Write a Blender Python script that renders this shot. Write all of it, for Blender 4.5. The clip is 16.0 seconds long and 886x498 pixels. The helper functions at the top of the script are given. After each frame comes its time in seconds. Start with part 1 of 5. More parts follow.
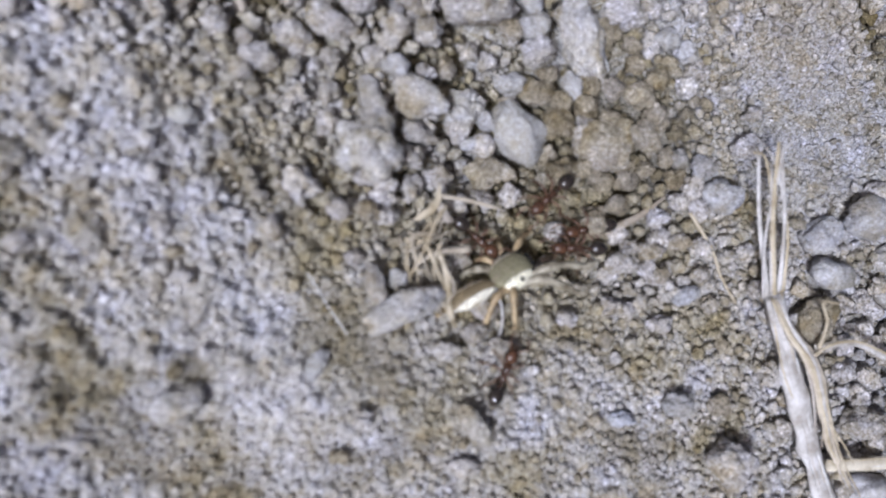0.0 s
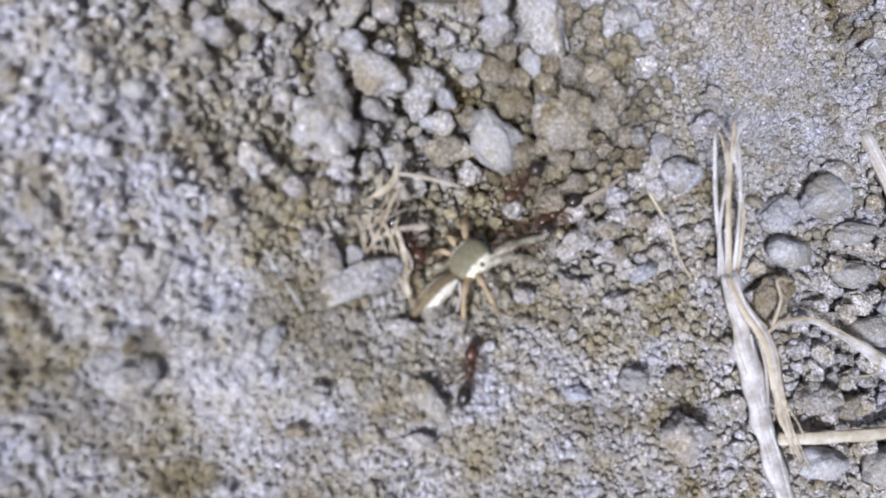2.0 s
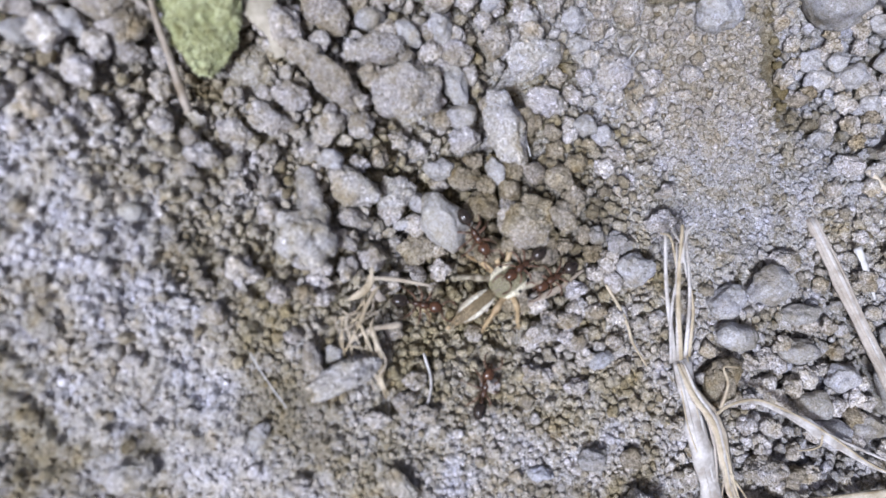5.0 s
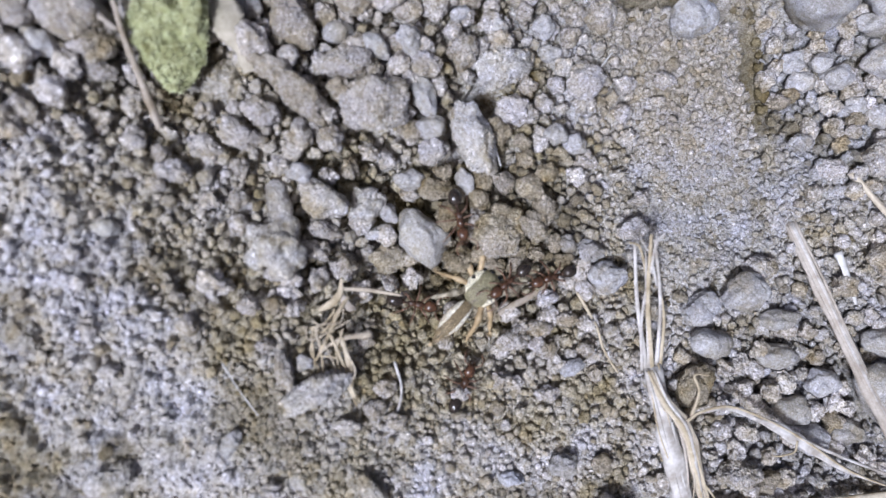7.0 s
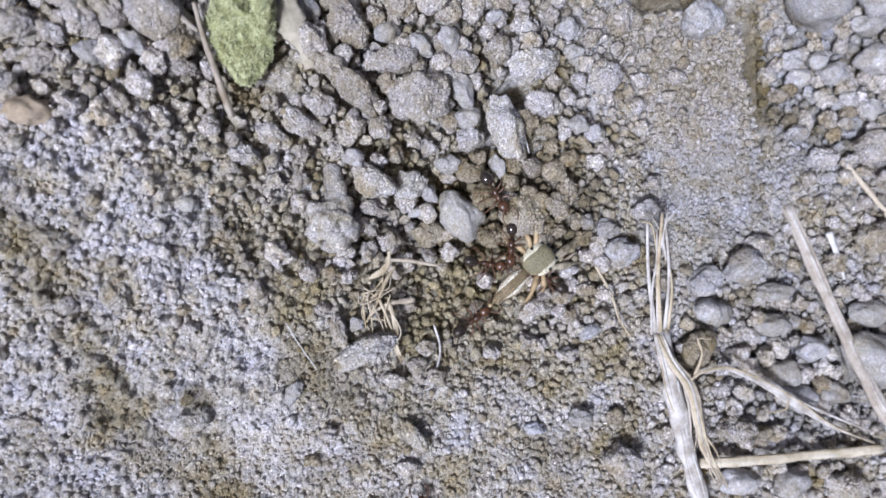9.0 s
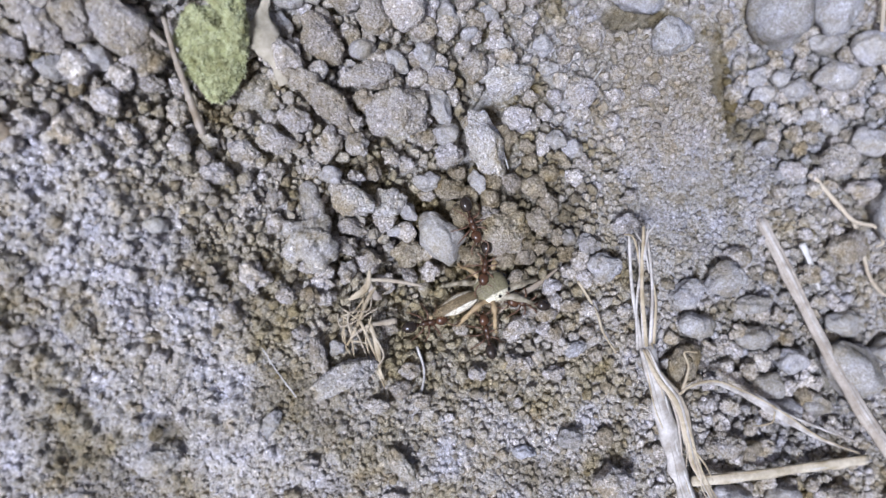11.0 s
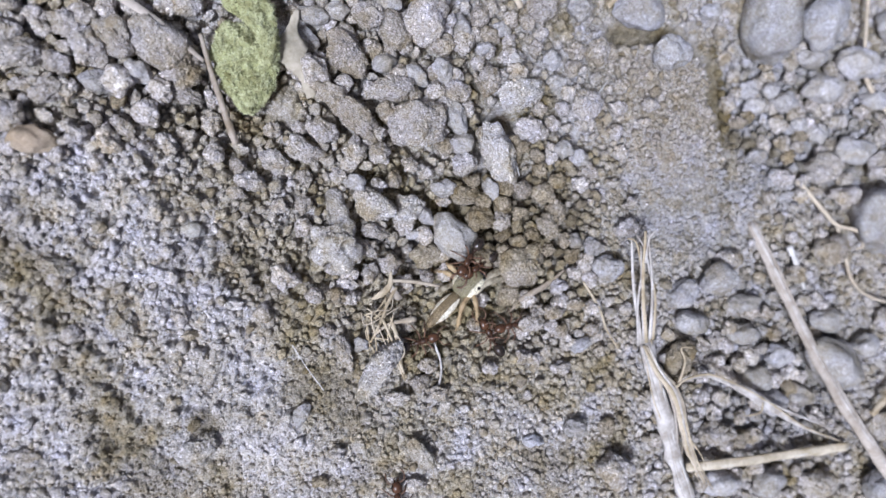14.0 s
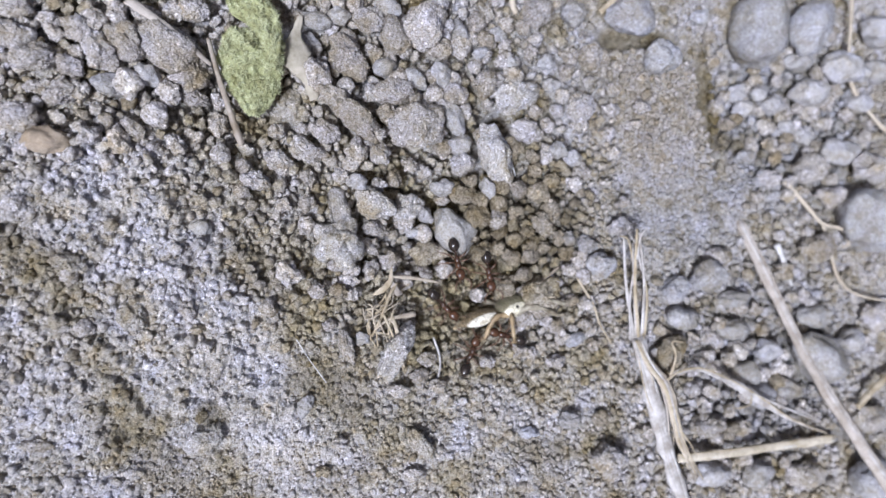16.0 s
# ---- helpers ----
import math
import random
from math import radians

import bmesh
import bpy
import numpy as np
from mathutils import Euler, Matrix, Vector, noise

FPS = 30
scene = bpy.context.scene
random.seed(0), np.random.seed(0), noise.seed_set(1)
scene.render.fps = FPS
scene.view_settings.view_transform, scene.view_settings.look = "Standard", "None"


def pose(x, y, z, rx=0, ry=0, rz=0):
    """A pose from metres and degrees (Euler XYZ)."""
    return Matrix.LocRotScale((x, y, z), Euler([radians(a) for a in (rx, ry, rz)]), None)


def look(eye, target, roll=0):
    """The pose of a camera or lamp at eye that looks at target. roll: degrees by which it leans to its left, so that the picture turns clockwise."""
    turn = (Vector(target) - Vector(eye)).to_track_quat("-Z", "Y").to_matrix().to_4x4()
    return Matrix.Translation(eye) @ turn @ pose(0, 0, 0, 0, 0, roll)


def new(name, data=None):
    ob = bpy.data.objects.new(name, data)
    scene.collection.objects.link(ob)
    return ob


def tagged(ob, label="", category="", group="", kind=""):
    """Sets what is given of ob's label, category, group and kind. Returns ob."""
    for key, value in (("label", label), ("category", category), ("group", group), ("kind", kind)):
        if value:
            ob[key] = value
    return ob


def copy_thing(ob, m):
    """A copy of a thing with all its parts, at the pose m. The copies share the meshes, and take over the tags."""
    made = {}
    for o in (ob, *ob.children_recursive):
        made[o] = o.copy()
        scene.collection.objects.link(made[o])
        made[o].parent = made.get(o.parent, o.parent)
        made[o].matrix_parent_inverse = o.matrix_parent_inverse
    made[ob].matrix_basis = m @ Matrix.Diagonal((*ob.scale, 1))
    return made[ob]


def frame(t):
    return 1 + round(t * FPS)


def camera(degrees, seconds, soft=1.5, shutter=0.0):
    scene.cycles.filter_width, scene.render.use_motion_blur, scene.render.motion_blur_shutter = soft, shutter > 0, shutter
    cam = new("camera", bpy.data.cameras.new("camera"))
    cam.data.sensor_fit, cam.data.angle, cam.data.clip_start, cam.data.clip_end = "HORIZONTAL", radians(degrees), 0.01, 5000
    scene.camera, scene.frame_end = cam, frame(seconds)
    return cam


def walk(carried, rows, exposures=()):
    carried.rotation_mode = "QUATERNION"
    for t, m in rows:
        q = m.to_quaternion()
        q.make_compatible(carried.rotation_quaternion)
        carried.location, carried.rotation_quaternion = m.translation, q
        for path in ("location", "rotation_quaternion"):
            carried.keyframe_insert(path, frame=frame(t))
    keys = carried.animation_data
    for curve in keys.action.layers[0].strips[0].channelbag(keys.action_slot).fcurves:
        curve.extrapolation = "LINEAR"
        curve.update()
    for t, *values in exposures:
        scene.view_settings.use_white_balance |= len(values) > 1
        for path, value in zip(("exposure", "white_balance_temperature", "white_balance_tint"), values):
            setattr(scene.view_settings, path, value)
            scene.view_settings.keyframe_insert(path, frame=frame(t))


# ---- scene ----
MM = 0.001

# ---- camera ----
cam = camera(66.0, 16.0, soft=1.5, shutter=0.5)
# a close-up lens set once: sharp at 45 mm, soft nearer and farther
cam.data.dof.use_dof, cam.data.dof.focus_distance, cam.data.dof.aperture_fstop = True, 0.0455, 30.0
walk(cam, [
    (0, pose(-0.01095, -0.00695, 0.03420, 3.95, -13.06, 1.42)),
    (0.5, pose(-0.00913, -0.00649, 0.03303, 4.13, -12.87, 1.62)),
    (1, pose(-0.00912, -0.00723, 0.03355, 3.16, -13.61, 1.51)),
    (1.5, pose(-0.00950, -0.00810, 0.03437, 3.12, -13.77, 1.32)),
    (2, pose(-0.00935, -0.00716, 0.03483, 2.39, -13.87, 1.49)),
    (2.5, pose(-0.00951, -0.00855, 0.03479, 3.03, -14.06, 1.21)),
    (3, pose(-0.00956, -0.00768, 0.03537, 2.39, -14.25, 1.27)),
    (3.5, pose(-0.00857, -0.00739, 0.03745, 4.24, -14.23, 0.70)),
    (4, pose(-0.00911, -0.00676, 0.03724, 3.82, -14.73, 0.76)),
    (4.2, pose(-0.00932, -0.00553, 0.03748, 3.46, -15.16, 0.93)),
    (6.3, pose(-0.00590, -0.00009, 0.03957, -1.02, -11.21, 1.57)),
    (6.5, pose(-0.00550, -0.00023, 0.03971, -1.55, -11.19, 1.62)),
    (7, pose(-0.00585, 0.00020, 0.03977, 0.54, -11.93, 1.02)),
    (7.5, pose(-0.00570, -0.00049, 0.04001, -1.36, -11.53, 1.71)),
    (8, pose(-0.00658, 0.00201, 0.04122, -1.49, -11.86, 1.64)),
    (8.5, pose(-0.00704, 0.00221, 0.04416, -1.30, -11.05, 1.27)),
    (8.7, pose(-0.00824, 0.00095, 0.04471, -1.16, -11.18, 1.49)),
    (10.8, pose(-0.01020, -0.00263, 0.04276, 2.62, -15.12, 0.11)),
    (11, pose(-0.01023, -0.00216, 0.04304, 3.27, -15.22, -0.22)),
    (11.5, pose(-0.01103, -0.00311, 0.04342, 2.74, -15.54, -0.09)),
    (12, pose(-0.01189, -0.00204, 0.04451, 2.99, -15.82, -0.27)),
    (12.5, pose(-0.01296, -0.00199, 0.04455, 2.46, -16.23, -0.00)),
    (13, pose(-0.01269, -0.00109, 0.04512, 2.67, -16.15, 0.01)),
    (13.5, pose(-0.01227, -0.00182, 0.04567, 3.11, -16.36, -0.32)),
    (14, pose(-0.01329, -0.00143, 0.04531, 2.38, -16.74, -0.08)),
    (14.5, pose(-0.01344, -0.00201, 0.04605, 2.81, -16.58, -0.13)),
    (15, pose(-0.01325, -0.00190, 0.04652, 2.77, -16.71, -0.18)),
    (15.5, pose(-0.01378, -0.00196, 0.04608, 2.65, -17.24, -0.11)),
    (16, pose(-0.01392, -0.00201, 0.04676, 2.80, -17.07, -0.19)),
], exposures=((0, 0.13, 5810, 16), (0.5, 0.07, 5810, 16), (1, 0.18, 5810, 16), (3, 0.3, 5810, 16), (6.5, 0.25, 5810, 16), (8.5, 0.29, 5810, 16), (11, 0.19, 5810, 16), (16, 0.22, 5810, 16)))

# ---- light: open shade under a bright, hazy sky ----
world = bpy.data.worlds.new("sky")
scene.world = world
world.use_nodes = True
sky = world.node_tree.nodes.new("ShaderNodeTexSky")
sky.sky_type, sky.sun_disc = "NISHITA", False
sky.sun_elevation, sky.sun_rotation = radians(55), radians(232)
sky.air_density, sky.dust_density = 0.5, 6.0
back = world.node_tree.nodes["Background"]
back.inputs["Strength"].default_value = 0.06
world.node_tree.links.new(sky.outputs[0], back.inputs["Color"])
sun = new("sun", bpy.data.lights.new("sun", "SUN"))
sun.data.energy, sun.data.angle, sun.data.color = 3.5, radians(10), (0.91, 0.95, 1.0)
sun.matrix_world = look((-0.8, -0.62, 1.45), (0, 0, 0))


# ---- materials ----
def nodes_of(name, rough=0.9, spec=0.2):
    m = bpy.data.materials.new(name)
    m.use_nodes = True
    t = m.node_tree
    b = t.nodes["Principled BSDF"]
    b.inputs["Roughness"].default_value = rough
    b.inputs["Specular IOR Level"].default_value = spec
    return m, t, b


def noise_node(t, scale, detail=4, rough=0.6, coord="Object"):
    c = t.nodes.new("ShaderNodeTexCoord")
    n = t.nodes.new("ShaderNodeTexNoise")
    n.inputs["Scale"].default_value, n.inputs["Detail"].default_value, n.inputs["Roughness"].default_value = scale, detail, rough
    t.links.new(c.outputs[coord], n.inputs["Vector"])
    return n.outputs["Fac"]


def ramp(t, fac, stops):
    r = t.nodes.new("ShaderNodeValToRGB")
    e = r.color_ramp.elements
    while len(e) < len(stops):
        e.new(0.5)
    for k, (pos, col) in zip(e, stops):
        k.position, k.color = pos, (*col, 1)
    t.links.new(fac, r.inputs["Fac"])
    return r.outputs["Color"]


def mix(t, fac, a, b, mode="MIX"):
    m = t.nodes.new("ShaderNodeMix")
    m.data_type, m.blend_type = "RGBA", mode
    for v, s in ((fac, m.inputs[0]), (a, m.inputs[6]), (b, m.inputs[7])):
        if hasattr(v, "is_linked"):
            t.links.new(v, s)
        else:
            s.default_value = v if isinstance(v, float) else (*v, 1)
    return m.outputs[2]


def bump(t, b, heights, distance):
    last = None
    for h, strength in heights:
        k = t.nodes.new("ShaderNodeBump")
        k.inputs["Strength"].default_value, k.inputs["Distance"].default_value = strength, distance
        t.links.new(h, k.inputs["Height"])
        if last:
            t.links.new(last, k.inputs["Normal"])
        last = k.outputs["Normal"]
    t.links.new(last, b.inputs["Normal"])


def patch(t, x, y, rx, ry, turn, ragged=0.35):
    """A ragged streak or spot on the soil, 1 in its middle and 0 outside; half sizes in millimetres, turn in degrees."""
    c = t.nodes.new("ShaderNodeTexCoord")
    p = t.nodes.new("ShaderNodeMapping")
    p.vector_type = "TEXTURE"
    p.inputs["Location"].default_value = (x * MM, y * MM, 0)
    p.inputs["Rotation"].default_value = (0, 0, radians(turn))
    p.inputs["Scale"].default_value = (rx * MM, ry * MM, 1)
    t.links.new(c.outputs["Object"], p.inputs["Vector"])
    d = t.nodes.new("ShaderNodeVectorMath")
    d.operation = "LENGTH"
    t.links.new(p.outputs[0], d.inputs[0])
    n = t.nodes.new("ShaderNodeMath")
    n.operation, n.inputs[1].default_value = "MULTIPLY_ADD", ragged * 4
    t.links.new(noise_node(t, 420, 5, 0.65), n.inputs[0])
    t.links.new(d.outputs["Value"], n.inputs[2])
    r = t.nodes.new("ShaderNodeMapRange")
    r.inputs["From Min"].default_value, r.inputs["From Max"].default_value = 0.75 + ragged * 2, 1.25 + ragged * 2
    r.inputs["To Min"].default_value, r.inputs["To Max"].default_value = 1.0, 0.0
    t.links.new(n.outputs[0], r.inputs["Value"])
    return r.outputs["Result"]


OLIVE = (0.335, 0.293, 0.18)
PALE_SAND, OCHRE, BEIGE = (0.60, 0.585, 0.585), (0.20, 0.17, 0.102), (0.43, 0.40, 0.36)


def soil(name, pale, mid, dark, vary="object", rough=0.95, spots=(), relief=1.0, grit=1.0):
    """Dry loamy soil: sand grains stuck together, ochre and lilac-grey blotches, sparse bright quartz grains."""
    m, t, b = nodes_of(name, rough, 0.12)
    c = t.nodes.new("ShaderNodeTexCoord").outputs["Object"]
    info = t.nodes.new("ShaderNodeObjectInfo").outputs["Random"]
    if vary == "object":
        v = t.nodes.new("ShaderNodeVectorMath")
        v.operation = "ADD"
        t.links.new(c, v.inputs[0]), t.links.new(info, v.inputs[1])
        c = v.outputs[0]

    def field(scale, detail=3, rougher=0.6):
        n = t.nodes.new("ShaderNodeTexNoise")
        n.inputs["Scale"].default_value, n.inputs["Detail"].default_value, n.inputs["Roughness"].default_value = scale, detail, rougher
        t.links.new(c, n.inputs["Vector"])
        return n.outputs["Fac"]

    def cells(scale):
        n = t.nodes.new("ShaderNodeTexVoronoi")
        n.inputs["Scale"].default_value = scale
        t.links.new(c, n.inputs["Vector"])
        k = t.nodes.new("ShaderNodeSeparateColor")
        t.links.new(n.outputs["Color"], k.inputs[0])
        return n.outputs["Distance"], k.outputs[0]
    fine = field(11000, 3, 0.75)
    col = ramp(t, field(320), ((0.34, dark), (0.47, mid), (0.62, pale)))
    col = mix(t, ramp(t, field(150, 3, 0.5), ((0.52, (0, 0, 0)), (0.7, (0.6, 0.6, 0.6)))), col, (0.47, 0.455, 0.45))
    for x, y, rx, ry, turn, amount, tint in spots:
        k = t.nodes.new("ShaderNodeMath")
        k.operation, k.inputs[1].default_value = "MULTIPLY", amount
        t.links.new(patch(t, x, y, rx, ry, turn), k.inputs[0])
        col = mix(t, k.outputs[0], col, tint)
    hue = ramp(t, field(560, 5, 0.7), ((0.35, (0.84, 0.76, 0.60)), (0.45, (0.98, 0.965, 0.93)), (0.53, (1.0, 1.0, 1.04)), (0.64, (1.0, 1.02, 1.15))))
    col = mix(t, 0.9 * min(grit, 1.0), col, hue, "MULTIPLY")
    gap, grain = cells(6200)
    gap2, grain2 = cells(12500)
    col = mix(t, 0.62 * grit, col, ramp(t, grain, ((0.0, (0.66, 0.62, 0.54)), (0.45, (0.97, 0.965, 0.95)), (0.82, (1.05, 1.05, 1.05)), (0.93, (1.25, 1.25, 1.26)), (1.0, (1.75, 1.75, 1.78)))), "MULTIPLY")
    col = mix(t, 0.5 * grit, col, ramp(t, grain2, ((0.0, (0.68, 0.64, 0.55)), (0.5, (1, 1, 1)), (1.0, (1.35, 1.35, 1.36)))), "MULTIPLY")
    col = mix(t, 0.8 * grit, col, ramp(t, fine, ((0.38, (0.5, 0.45, 0.36)), (0.48, (0.97, 0.97, 0.96)), (0.6, (1.4, 1.4, 1.42)))), "MULTIPLY")
    i = info if vary == "object" else t.nodes.new("ShaderNodeNewGeometry").outputs["Random Per Island"]
    if vary:
        tone = ramp(t, i, ((0.0, (0.60, 0.555, 0.45)), (0.3, (0.92, 0.905, 0.86)), (0.7, (1.06, 1.06, 1.07)), (1.0, (1.22, 1.22, 1.26))))
        col = mix(t, 0.55 if vary == "object" else 0.9, col, tone, "MULTIPLY")
    t.links.new(col, b.inputs["Base Color"])
    turned = []
    for g in (gap, gap2):
        k = t.nodes.new("ShaderNodeMath")
        k.operation, k.inputs[1].default_value, k.inputs[2].default_value = "MULTIPLY_ADD", -1.0, 1.0
        t.links.new(g, k.inputs[0])
        turned.append(k.outputs[0])
    bump(t, b, ((turned[0], 0.3 * grit), (turned[1], 0.5 * grit), (fine, 0.6)), 0.00012 * relief)
    return m


GREY, BROWN, SHADE = (0.50, 0.485, 0.48), (0.43, 0.40, 0.345), (0.32, 0.28, 0.185)
SPOTS = ((2, -1, 13, 9, 0, 0.25, OLIVE), (-21.5, 3.5, 7, 3.6, -35, 0.65, PALE_SAND), (-14.5, -7.5, 8, 3.6, -42, 0.65, PALE_SAND), (-25, -8, 5, 2.4, -60, 0.6, PALE_SAND), (-9, -13.5, 5, 2.5, -20, 0.5, PALE_SAND), (4, -13, 7, 3, 0, 0.45, PALE_SAND),
         (-12.5, 3, 9, 2.2, -52, 0.35, OLIVE), (-9, -7, 5, 1.7, -80, 0.6, OLIVE), (-7.5, -9, 3, 1.5, -30, 0.6, OCHRE), (-23.5, -5.5, 9, 1.4, -55, 0.3, OLIVE), (-19.5, -12.5, 5, 1.3, -45, 0.5, OCHRE), (-26.5, 0.5, 3, 1.4, -60, 0.5, OCHRE),
         (-12, -1.5, 4, 1, -50, 0.5, OCHRE), (-15.2, -10.6, 1.1, 0.9, 0, 0.9, OCHRE), (-2.5, -12, 3.5, 1.4, 15, 0.5, OLIVE), (1.5, -15.5, 3, 1.1, 10, 0.5, OLIVE), (8, -14.5, 2.5, 1, -15, 0.5, OCHRE), (-6, -15, 2.5, 1, 20, 0.4, OCHRE),
         (20, 3.5, 6, 5, 0, 0.6, (0.40, 0.40, 0.41)), (29, -8, 8, 8, 0, 0.65, (0.31, 0.31, 0.32)), (32, 12, 8, 8, 0, 0.75, (0.31, 0.315, 0.33)), (18, 11.5, 6, 5, 0, 0.75, BEIGE),
         # ochre soil along the slab's broken edge, darkened to paint in the crevice's shade
         (18, 17.2, 5, 1.1, -4, 1.0, OCHRE), (24.2, 13.2, 4.5, 1.0, 100, 1.0, OCHRE), (26.5, 9.5, 3, 0.8, -20, 0.8, OCHRE),
         (5.5, 2.2, 6, 4.5, 0, 0.75, OCHRE), (-2, 4.5, 4, 2, -30, 0.4, OLIVE), (-3, -4, 3.5, 3, 0, 0.35, OLIVE), (5, -3, 6, 2.2, 10, 0.6, OLIVE), (2, -7, 5, 1.8, -10, 0.5, OLIVE), (10, -9, 3.5, 2, 20, 0.5, OLIVE), (-8.5, 5.5, 3, 1.5, -60, 0.45, OLIVE))
soil_ground = soil("soil_ground", (0.54, 0.525, 0.515), (0.44, 0.415, 0.365), (0.30, 0.26, 0.17), vary="", spots=[(*place, 0.8 * k, c) for *place, k, c in SPOTS], relief=1.5)
soil_crumb = soil("soil_crumb", GREY, BROWN, SHADE, vary="island", spots=SPOTS)
soil_sand = soil("soil_sand", (0.56, 0.545, 0.55), (0.46, 0.43, 0.385), (0.33, 0.275, 0.175), vary="island", spots=SPOTS)
soil_clod = soil("soil_clod", (0.54, 0.515, 0.49), (0.47, 0.44, 0.405), (0.34, 0.30, 0.23), relief=1.4, grit=1.15)
soil_brown = soil("soil_brown", (0.37, 0.33, 0.255), (0.30, 0.26, 0.185), (0.175, 0.145, 0.09), relief=1.5, grit=1.1)
stone_smooth = soil("stone_smooth", (0.45, 0.445, 0.45), (0.40, 0.39, 0.38), (0.28, 0.265, 0.235), rough=0.9, relief=1.0, grit=0.75)
stone_pale = soil("stone_pale", (0.43, 0.43, 0.44), (0.375, 0.37, 0.37), (0.29, 0.27, 0.24), rough=0.9, relief=1.2, grit=0.8)
soil_pale = soil("soil_pale", (0.58, 0.565, 0.545), (0.53, 0.51, 0.475), (0.44, 0.40, 0.33), relief=1.5, grit=1.15)
stone_bare = soil("stone_bare", (0.45, 0.44, 0.425), (0.41, 0.40, 0.375), (0.33, 0.305, 0.255), rough=0.85, relief=0.7, grit=0.7)
soil_tan = soil("soil_tan", (0.45, 0.405, 0.31), (0.38, 0.335, 0.24), (0.28, 0.235, 0.15), relief=1.5, grit=1.15)
stone_tan = soil("stone_tan", (0.53, 0.465, 0.385), (0.47, 0.39, 0.305), (0.36, 0.30, 0.23), rough=0.8, relief=0.5, grit=0.35)


def fibre(name, light, dark, along=900, rough=0.6, spec=0.35):
    """Dry straw and root fibre: lengthwise streaks and blotches."""
    m, t, b = nodes_of(name, rough, spec)
    n = noise_node(t, along, 4, 0.6)
    f = noise_node(t, 5000, 3, 0.6)
    col = ramp(t, n, ((0.36, dark), (0.6, light)))
    col = mix(t, 0.5, col, ramp(t, f, ((0.3, (0.7, 0.68, 0.64)), (0.7, (1.15, 1.15, 1.15)))), "MULTIPLY")
    t.links.new(col, b.inputs["Base Color"])
    bump(t, b, ((f, 0.5),), 0.00005)
    return m


straw_pale = fibre("straw_pale", (0.60, 0.575, 0.55), (0.34, 0.305, 0.265))
straw_yellow = fibre("straw_yellow", (0.54, 0.465, 0.34), (0.33, 0.265, 0.165))
straw_cream = fibre("straw_cream", (0.64, 0.58, 0.46), (0.44, 0.38, 0.27))
straw_brown = fibre("straw_brown", (0.49, 0.44, 0.385), (0.35, 0.30, 0.245))
root_tan = fibre("root_tan", (0.58, 0.51, 0.40), (0.42, 0.35, 0.26))
twig_grey = fibre("twig_grey", (0.38, 0.33, 0.27), (0.24, 0.19, 0.13))
thread_white = fibre("thread_white", (0.66, 0.65, 0.63), (0.5, 0.48, 0.45))


def plain(name, a, b_, scale=2500, rough=0.45, spec=0.4, relief=0.5):
    m, t, b = nodes_of(name, rough, spec)
    n = noise_node(t, scale, 4, 0.65)
    t.links.new(ramp(t, n, ((0.32, a), (0.68, b_))), b.inputs["Base Color"])
    bump(t, b, ((n, relief),), 0.00004)
    return m


leaf_green = plain("leaf_green", (0.20, 0.20, 0.08), (0.50, 0.53, 0.28), 1100, 0.8, 0.15, 0.9)
leaf_tuft = plain("leaf_tuft", (0.27, 0.26, 0.11), (0.68, 0.71, 0.45), 1600, 0.8, 0.15, 0.4)
leaf_stem = plain("leaf_stem", (0.30, 0.27, 0.20), (0.52, 0.47, 0.38), 900, 0.9, 0.1, 1.0)
ant_red = plain("ant_red", (0.022, 0.014, 0.010), (0.10, 0.045, 0.022), 1800, 0.25, 0.5, 0.3)
ant_black = plain("ant_black", (0.018, 0.014, 0.011), (0.042, 0.03, 0.022), 3500, 0.16, 0.6, 0.2)
ant_leg = plain("ant_leg", (0.10, 0.055, 0.035), (0.18, 0.10, 0.06), 3500, 0.35)
eye_black = plain("eye_black", (0.008, 0.008, 0.008), (0.015, 0.015, 0.014), 3500, 0.08, 0.7, 0.0)
leg_amber = plain("leg_amber", (0.25, 0.17, 0.085), (0.53, 0.41, 0.24), 1300, 0.45, 0.4, 0.4)


